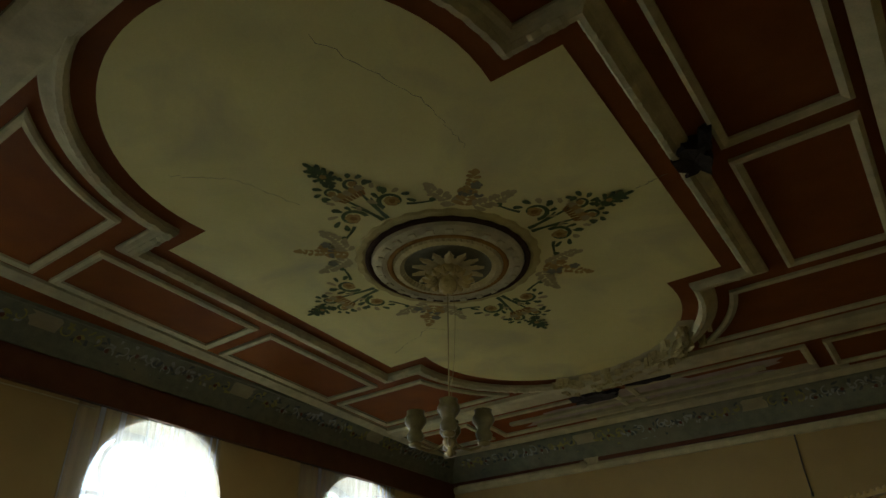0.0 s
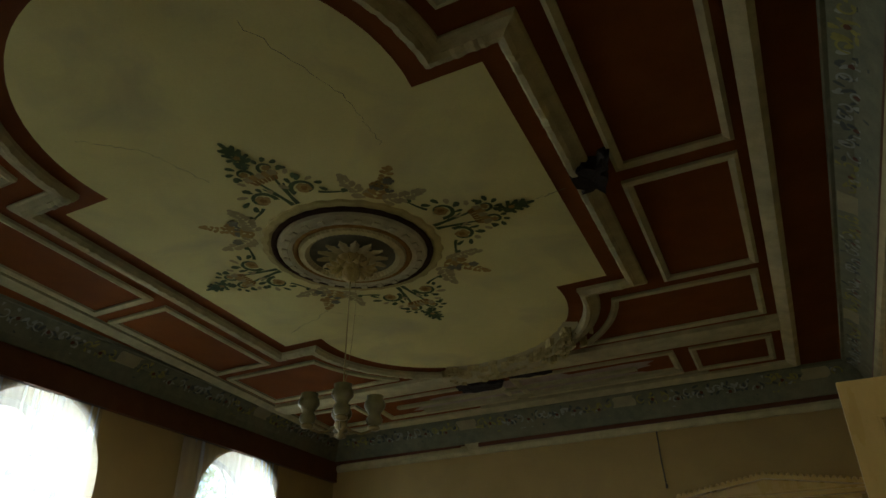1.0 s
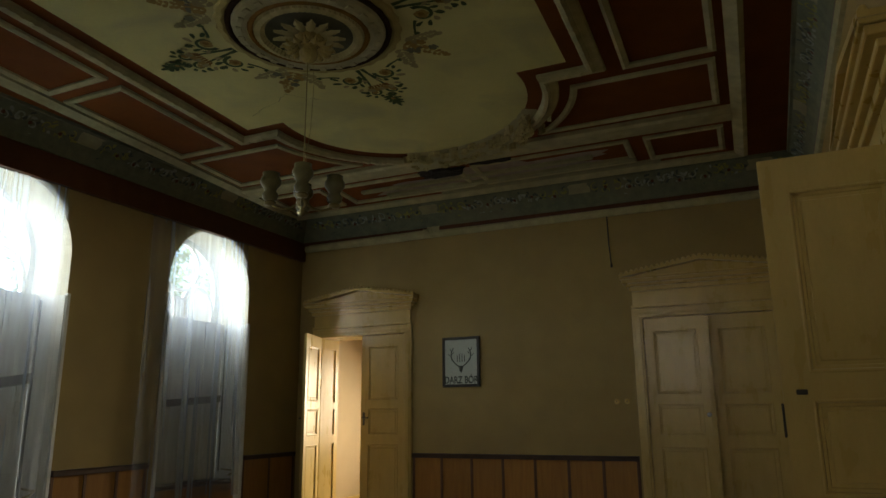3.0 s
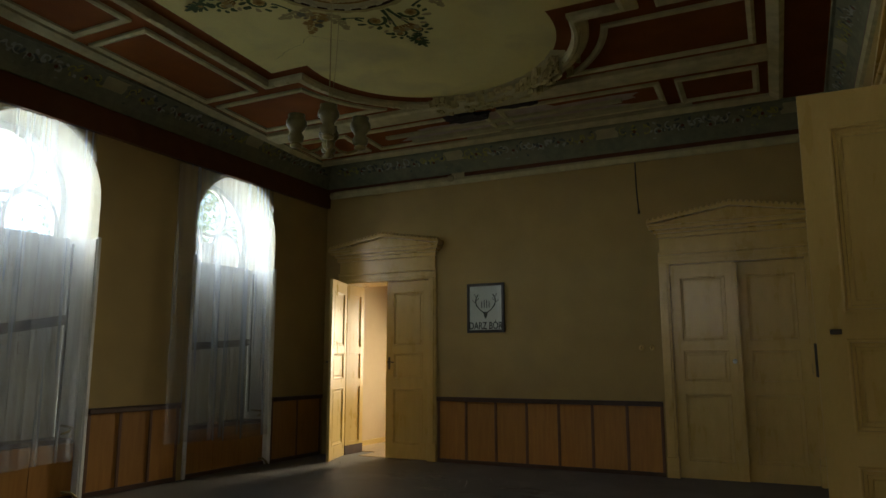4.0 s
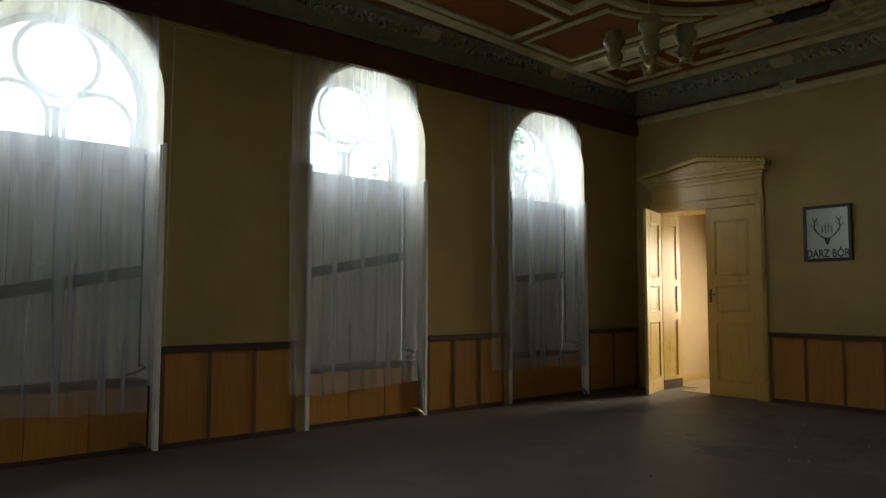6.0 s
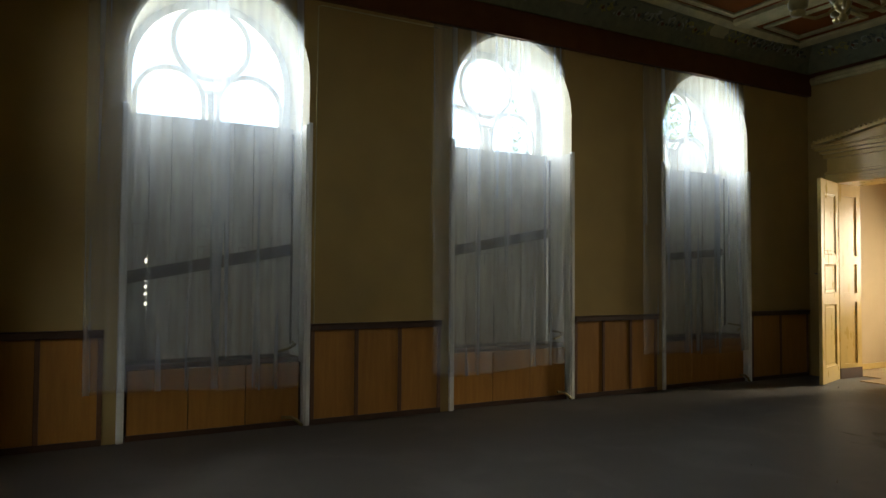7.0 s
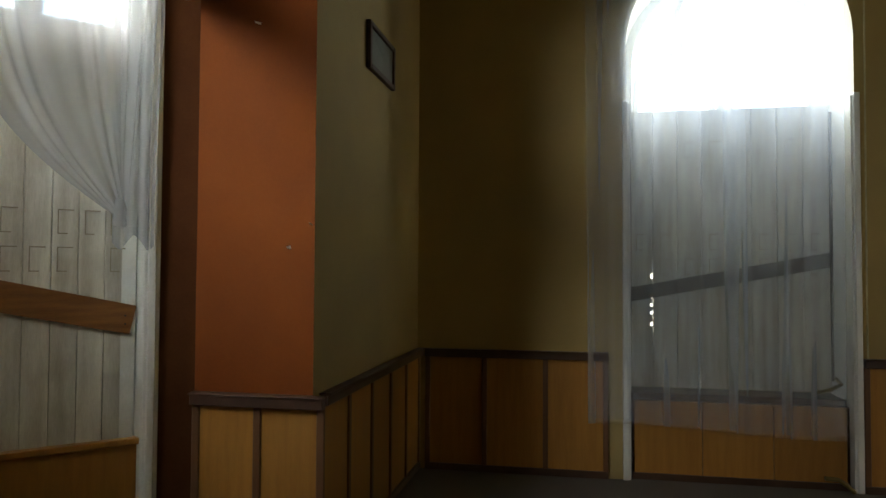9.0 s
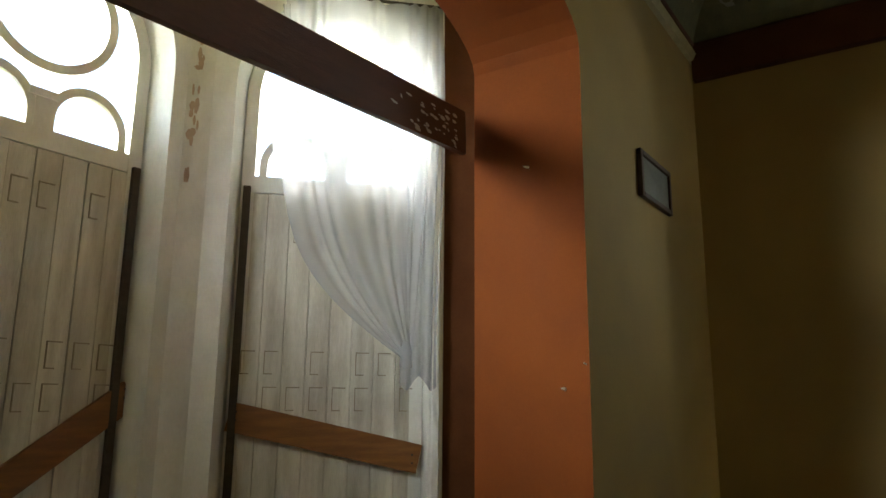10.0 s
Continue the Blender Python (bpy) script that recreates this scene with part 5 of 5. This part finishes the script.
def frieze_motifs(m, length, first, seed):
    """Blue-grey fields full of scrolls, parted by short plain ochre gaps every 2.43 m."""
    rng = random.Random(seed)
    fr = thing("painted_frieze", m, "painted leaf scrolls along the blue-grey frieze", "wall painting")
    mats = ((M_FBLUE, "dark_foliage"), (M_FPALE, "pale_scrollwork"), (M_FYELLOW, "yellow_foliage"), (M_BROWN, "blossom_work"))
    bms = [bmesh.new() for _ in mats]

    def leaf(k, u, v, a, l, w, lift):
        pts = []
        for q in range(8):
            th = q * math.pi / 4
            x, y = l * (0.5 - 0.5 * math.cos(th)), 0.5 * w * math.sin(th) * (1 - 0.35 * math.cos(th))
            pts.append(cove_point(u + x * math.cos(a) - y * math.sin(a), v + (x * math.sin(a) + y * math.cos(a)) / 0.27, lift))
        face(bms[k], pts)

    def scroll(k, u, v, r, a0, turn, lift):
        ring = []
        for q in range(13):
            a, rr = a0 + turn * q / 12, r * (1 - 0.6 * q / 12)
            ring.append([bms[k].verts.new(cove_point(u + (rr + s) * math.cos(a), v + (rr + s) * math.sin(a) / 0.27, lift)) for s in (-0.008, 0.008)])
        for p, q in zip(ring, ring[1:]):
            bms[k].faces.new((p[0], p[1], q[1], q[0]))

    c = first - 2.43
    while c < length + 1.3:
        if 0.3 < c < length - 0.3:
            bm = bmesh.new()
            edge = [(c - 0.15 + rng.uniform(-0.03, 0.03), v / 6) for v in range(7)] + [(c + 0.15 + rng.uniform(-0.03, 0.03), 1 - v / 6) for v in range(7)]
            lo, hi = edge[:7], edge[:6:-1]
            rows = [(bm.verts.new(cove_point(a[0], a[1], 0.004)), bm.verts.new(cove_point(b2[0], b2[1], 0.004))) for a, b2 in zip(lo, hi)]
            for p, q in zip(rows, rows[1:]):
                bm.faces.new((p[0], p[1], q[1], q[0]))
            part("plain_gap", bm, M_FPLAIN, fr)
        for side in (-1, 1):
            for d in range(13):
                u = c + side * (0.24 + d * 0.078)
                if not 0.3 < u < length - 0.3:
                    continue
                near = d < 5
                for n in range(3):
                    k = 2 if near and rng.random() < 0.75 else rng.choice((0, 0, 1))
                    leaf(k, u + rng.uniform(-0.04, 0.04), rng.uniform(0.1, 0.8), rng.uniform(0, 6.28), rng.uniform(0.05, 0.10), rng.uniform(0.025, 0.045), 0.005 + 0.0008 * n)
                if d % 2 == 0:
                    scroll(2 if near else 1, u, 0.48 + 0.12 * (-1) ** (d // 2), rng.uniform(0.05, 0.075), rng.uniform(0, 6), side * 4.6, 0.008)
                if d % 4 == 2:
                    leaf(3, u, 0.45, rng.uniform(0, 6), 0.05, 0.045, 0.009)
        c += 2.43
    for (mat, name), bm in zip(mats, bms):
        part(name, bm, mat, fr)["kind"] = "stuff"


frieze_motifs(NORTH, WE, 2.53, 2)
frieze_motifs(EAST, L, 1.9, 3)
frieze_motifs(WEST, L, 1.6, 5)
frieze_motifs(SOUTH, W, 2.53, 6)


# ---- decay ----
def ragged(bm, pts, z0, z1, rng, j=0.03):
    """A crumbling slab with an uneven outline."""
    top = [bm.verts.new((x + rng.uniform(-j, j), y + rng.uniform(-j, j), z0)) for x, y in pts]
    bot = [bm.verts.new((x + rng.uniform(-j, j), y + rng.uniform(-j, j), z1 + rng.uniform(-0.01, 0.01))) for x, y in pts]
    n = len(pts)
    for i in range(n):
        bm.faces.new((top[i], top[(i + 1) % n], bot[(i + 1) % n], bot[i]))
    c = bm.verts.new((sum(p[0] for p in pts) / n, sum(p[1] for p in pts) / n, z1 + 0.02))
    for i in range(n):
        bm.faces.new((bot[i], bot[(i + 1) % n], c))


def oval(cx, cy, rx, ry, n, rng, a=0.0):
    out = []
    for k in range(n):
        t, r = 2 * math.pi * k / n, rng.uniform(0.65, 1.15)
        x, y = rx * r * math.cos(t), ry * r * math.sin(t)
        out.append((cx + x * math.cos(a) - y * math.sin(a), cy + x * math.sin(a) + y * math.cos(a)))
    return out


rng = random.Random(9)
# solid slabs for the holes; the shade of their depth is the near-black colour
bm = bmesh.new()
ragged(bm, oval(6.12, 5.46, 0.15, 0.19, 16, rng), CZ, CZ - 0.10, rng)
ragged(bm, oval(6.26, 5.30, 0.05, 0.12, 10, rng, 0.5), CZ, CZ - 0.095, rng, 0.015)
tagged(link("plaster_hole", bm, M_VOID), "dark hole broken into the ceiling moulding", "damage")
bm = bmesh.new()
ragged(bm, oval(3.42, 9.50, 0.34, 0.15, 20, rng), CZ, CZ - 0.06, rng)
ragged(bm, oval(4.15, 9.35, 0.30, 0.05, 14, rng), CZ, CZ - 0.05, rng, 0.02)
tagged(link("plaster_hole", bm, M_VOID), "dark hole where ceiling plaster has fallen", "damage")
def end_arc(a, r):
    """A point on the north end of the oval."""
    return skew([(CX + r * math.cos(a), CY + YC + r * math.sin(a))])[0]


M_CRUMB = material("crumbled_yellow_plaster", (0.60, 0.52, 0.24), (0.30, 0.25, 0.11), scale=16, rough=0.95, bump=0.9, dist=0.02)
M_WASHED = material("washed_cream_plaster", (0.56, 0.51, 0.27), (0.40, 0.36, 0.20), scale=5, rough=0.95, bump=0.3, stains=0.5, stain=(0.28, 0.22, 0.13))
bm = bmesh.new()
ring = [(end_arc(radians(28 + 82 * k / 40), RO - 0.015 - 0.02 * rng.random()), end_arc(radians(28 + 82 * k / 40), RO + 0.13 + 0.05 * rng.random())) for k in range(41)]
for (p, q), (u, v) in zip(ring, ring[1:]):
    face(bm, [(*p, CZ - 0.007), (*q, CZ - 0.007), (*v, CZ - 0.007), (*u, CZ - 0.007)])
ob = link("washed_band", bm, M_WASHED)
flat_down(ob)
tagged(ob, "washed-out cream band where the red line has gone", "damage")
bm = bmesh.new()
for k in range(95):
    a = radians(34 + 76 * k / 94 + rng.uniform(-1, 1))
    r = RO + rng.choice((0.02, 0.10, 0.15, 0.2, 0.24, 0.3, 0.36)) + rng.uniform(-0.03, 0.03)
    x, y = end_arc(a, r)
    ragged(bm, oval(x, y, rng.uniform(0.03, 0.10), rng.uniform(0.012, 0.04), 8, rng, a + 1.57), CZ, CZ - rng.uniform(0.05, 0.12), rng, 0.012)
tagged(link("broken_plaster", bm, M_CRUMB), "ragged crumbled plaster edge of the oval moulding", "damage", kind="stuff")
laths = thing("bare_laths", (0, 0, 0), "bare battens where the ceiling plaster fell", "batten")
for x0, x1, y0, y1, zz in ((1.9, 5.4, 9.78, 9.86, 0.045), (2.2, 5.9, 10.05, 10.16, 0.05), (3.0, 6.2, 10.30, 10.36, 0.05)):
    part("lath", boxes(((x0, y0, CZ - zz), (x1, y1, CZ - 0.001)), bevel=0.004), M_FPLAIN, laths)
bm = bmesh.new()
pts = oval(3.9, 9.95, 1.9, 0.42, 40, rng)
face(bm, [(x, y, CZ - 0.008) for x, y in pts][::-1])
tagged(link("faded_patch", bm, material("washed_out_plaster", (0.38, 0.33, 0.26), (0.25, 0.19, 0.15), scale=6, rough=0.95, bump=0.4)), "washed-out grey patch of bare ceiling plaster", "damage")

# scar in the dark red line
bm = bmesh.new()
for k in range(5):
    box(bm, (2.43 + k * 0.045, L - 0.047 - 0.004 * (k % 2), CZ - 0.425 - 0.01 * (k % 3)), (2.474 + k * 0.045, L - 0.02, CZ - 0.352 - 0.006 * (k % 2)))
tagged(link("cornice_scar", bm, M_MOULD), "pale plaster scar breaking the dark red line", "damage", kind="structure")

# small white chips in the orange jamb
for y, z, w in ((-0.313, 2.852, 0.018), (-0.133, 1.703, 0.016), (-0.02, 1.82, 0.008)):
    bm = bmesh.new()
    ragged(bm, oval(0, 0, w, w * 0.45, 8, rng), 0.0, 0.003, rng, 0.002)
    ob = link("paint_chip", bm, M_WHITE)
    ob.matrix_basis = Matrix.Translation((W / 2 - 1.605 + 0.0015, y, z)) @ Matrix.Rotation(radians(90), 4, "Y") @ Matrix.Rotation(radians(70), 4, "Z")
    tagged(ob, "small white chip in the orange paint", "damage", "chips in the arch jamb")

# hairline cracks in the plaster
def crack(pts, z, rng, w=0.004):
    bm = bmesh.new()
    rows = []
    for (x0, y0), (x1, y1) in zip(pts, pts[1:]):
        n = 14
        for k in range(n):
            v = k / n
            x, y = x0 + (x1 - x0) * v + rng.gauss(0, 0.012), y0 + (y1 - y0) * v + rng.gauss(0, 0.012)
            ww = w * rng.uniform(0.4, 1.3)
            d = Vector((-(y1 - y0), x1 - x0)).normalized() * ww
            rows.append((bm.verts.new((x - d.x, y - d.y, z)), bm.verts.new((x + d.x, y + d.y, z))))
    for p, q in zip(rows, rows[1:]):
        bm.faces.new((p[0], p[1], q[1], q[0]))
    ob = link("plaster_crack", bm, M_GREYGREEN)
    flat_down(ob)
    return tagged(ob, "fine branching crack in the ceiling plaster", "damage", "cracks in the cream ceiling")


crack([(5.62, 5.62), (5.90, 5.58)], CZ - 0.0055, rng)
crack([(4.75, 3.1), (4.95, 3.9), (4.9, 4.5)], CZ - 0.0055, rng, 0.0025)
crack([(3.0, 3.4), (3.35, 3.75), (3.5, 4.3)], CZ - 0.0055, rng, 0.0025)
crack([(2.2, 6.9), (2.9, 6.6), (3.2, 6.9)], CZ - 0.0055, rng, 0.0025)

# pale patches that paint the sheen of window light on the floor covering
M_FLOORSHEEN = bpy.data.materials.new("pale_floor_sheen")
M_FLOORSHEEN.use_nodes = True
dn = M_FLOORSHEEN.node_tree
dust, clear, blend, dtex, dramp, dco = (dn.nodes.new("ShaderNode" + k) for k in ("BsdfDiffuse", "BsdfTransparent", "MixShader", "TexNoise", "ValToRGB", "TexCoord"))
dust.inputs[0].default_value = (0.24, 0.23, 0.21, 1)
dtex.inputs["Scale"].default_value, dtex.inputs["Detail"].default_value = 2.2, 3
dramp.color_ramp.elements[0].position, dramp.color_ramp.elements[1].position = 0.38, 0.88
dn.links.new(dco.outputs["Object"], dtex.inputs[0]), dn.links.new(dtex.outputs[0], dramp.inputs[0]), dn.links.new(dramp.outputs[0], blend.inputs[0])
dn.links.new(clear.outputs[0], blend.inputs[1]), dn.links.new(dust.outputs[0], blend.inputs[2]), dn.links.new(blend.outputs[0], dn.nodes["Material Output"].inputs[0])
srng = random.Random(77)
for x, y, rx, ry in ((3.2, 8.8, 0.55, 0.16), (4.2, 8.75, 0.6, 0.16), (5.0, 8.35, 0.6, 0.22), (4.35, 9.2, 0.5, 0.2), (2.6, 9.6, 0.5, 0.3), (3.6, 7.6, 1.1, 0.5)):
    bm = bmesh.new()
    face(bm, [(px, py, 0.003 + 0.0004 * x) for px, py in oval(x, y, rx, ry, 28, srng, -0.15)])
    tagged(link("dust_smear", bm, M_FLOORSHEEN), "pale painted sheen of window light on the worn floor covering", "dust", "dusty scuffs on the floor")

# litter on the floor
bm = bmesh.new()
rng = random.Random(21)
for _ in range(70):
    x, y = rng.uniform(0.5, W - 0.4), rng.uniform(0.4, L - 0.3)
    if rng.random() < 0.5:
        x, y = rng.gauss(4.6, 0.9), rng.gauss(8.6, 0.6)
    s = rng.uniform(0.004, 0.013)
    if 0.2 < x < W - 0.2 and 0.2 < y < L - 0.2:
        ragged(bm, oval(x, y, s, s * 0.7, 5, rng), 0.0, s * 0.5, rng, 0.002)
tagged(link("plaster_crumbs", bm, material("grey_rubble", (0.22, 0.20, 0.16), scale=9, rough=0.9)), "small crumbs of fallen plaster on the floor", "debris", kind="stuff")


# ---- garden outside ----
bm = bmesh.new()
for x0, y0, x1, y1 in ((-1200, -1200, -0.75, 1200), (-0.75, -1200, 10.2, -2.75), (10.2, -1200, 1200, 1200), (-0.75, 15.4, 10.2, 1200)):
    face(bm, [(x0, y0, -0.9), (x1, y0, -0.9), (x1, y1, -0.9), (x0, y1, -0.9)])
tagged(link("ground", bm, M_GROUND), "pale sunlit grass and gravel round the house", "ground", kind="structure")


def tree(x, y, h, r, seed):
    rng = random.Random(seed)
    t = thing("tree", (x, y, -0.9), "leafy green garden tree outside the window", "tree", "garden trees")
    bm = bmesh.new()
    tube(bm, [(0, 0, 0), (0.1, 0.05, h * 0.3), (0.0, 0.1, h * 0.6), (0.1, 0.0, h * 0.9)], lambda v: 0.22 * (1 - 0.8 * v) + 0.02)
    for k in range(9):
        a, z = rng.uniform(0, 6.28), h * rng.uniform(0.35, 0.8)
        e = r * rng.uniform(0.5, 0.9)
        tube(bm, [(0, 0, z), (e * 0.5 * math.cos(a), e * 0.5 * math.sin(a), z + 0.4), (e * math.cos(a), e * math.sin(a), z + 0.9)], lambda v: 0.07 * (1 - v) + 0.01, 6)
    part("trunk", bm, M_BARK, t)
    vs, fs = [], []
    cl = [(rng.gauss(0, r * 0.45), rng.gauss(0, r * 0.45), h * 0.68 + rng.gauss(0, h * 0.14)) for _ in range(60)]
    for k in range(3600):
        c = cl[k % 60]
        p = Vector((c[0] + rng.gauss(0, 0.32), c[1] + rng.gauss(0, 0.32), c[2] + rng.gauss(0, 0.28)))
        u = Vector((rng.uniform(-1, 1), rng.uniform(-1, 1), rng.uniform(-0.6, 0.6))).normalized()
        w = u.orthogonal().normalized()
        s = rng.uniform(0.05, 0.11)
        i = len(vs)
        vs += [p - u * s, p + w * s * 0.5, p + u * s, p - w * s * 0.5]
        fs.append((i, i + 1, i + 2, i + 3))
    me = bpy.data.meshes.new("crown")
    me.from_pydata(vs, [], fs)
    me.materials.append(M_LEAF)
    ob = new("crown", me)
    ob.parent = t


tree(-7.5, 13.5, 8.5, 2.2, 1)
tree(-9.5, 16.5, 9.5, 2.6, 2)
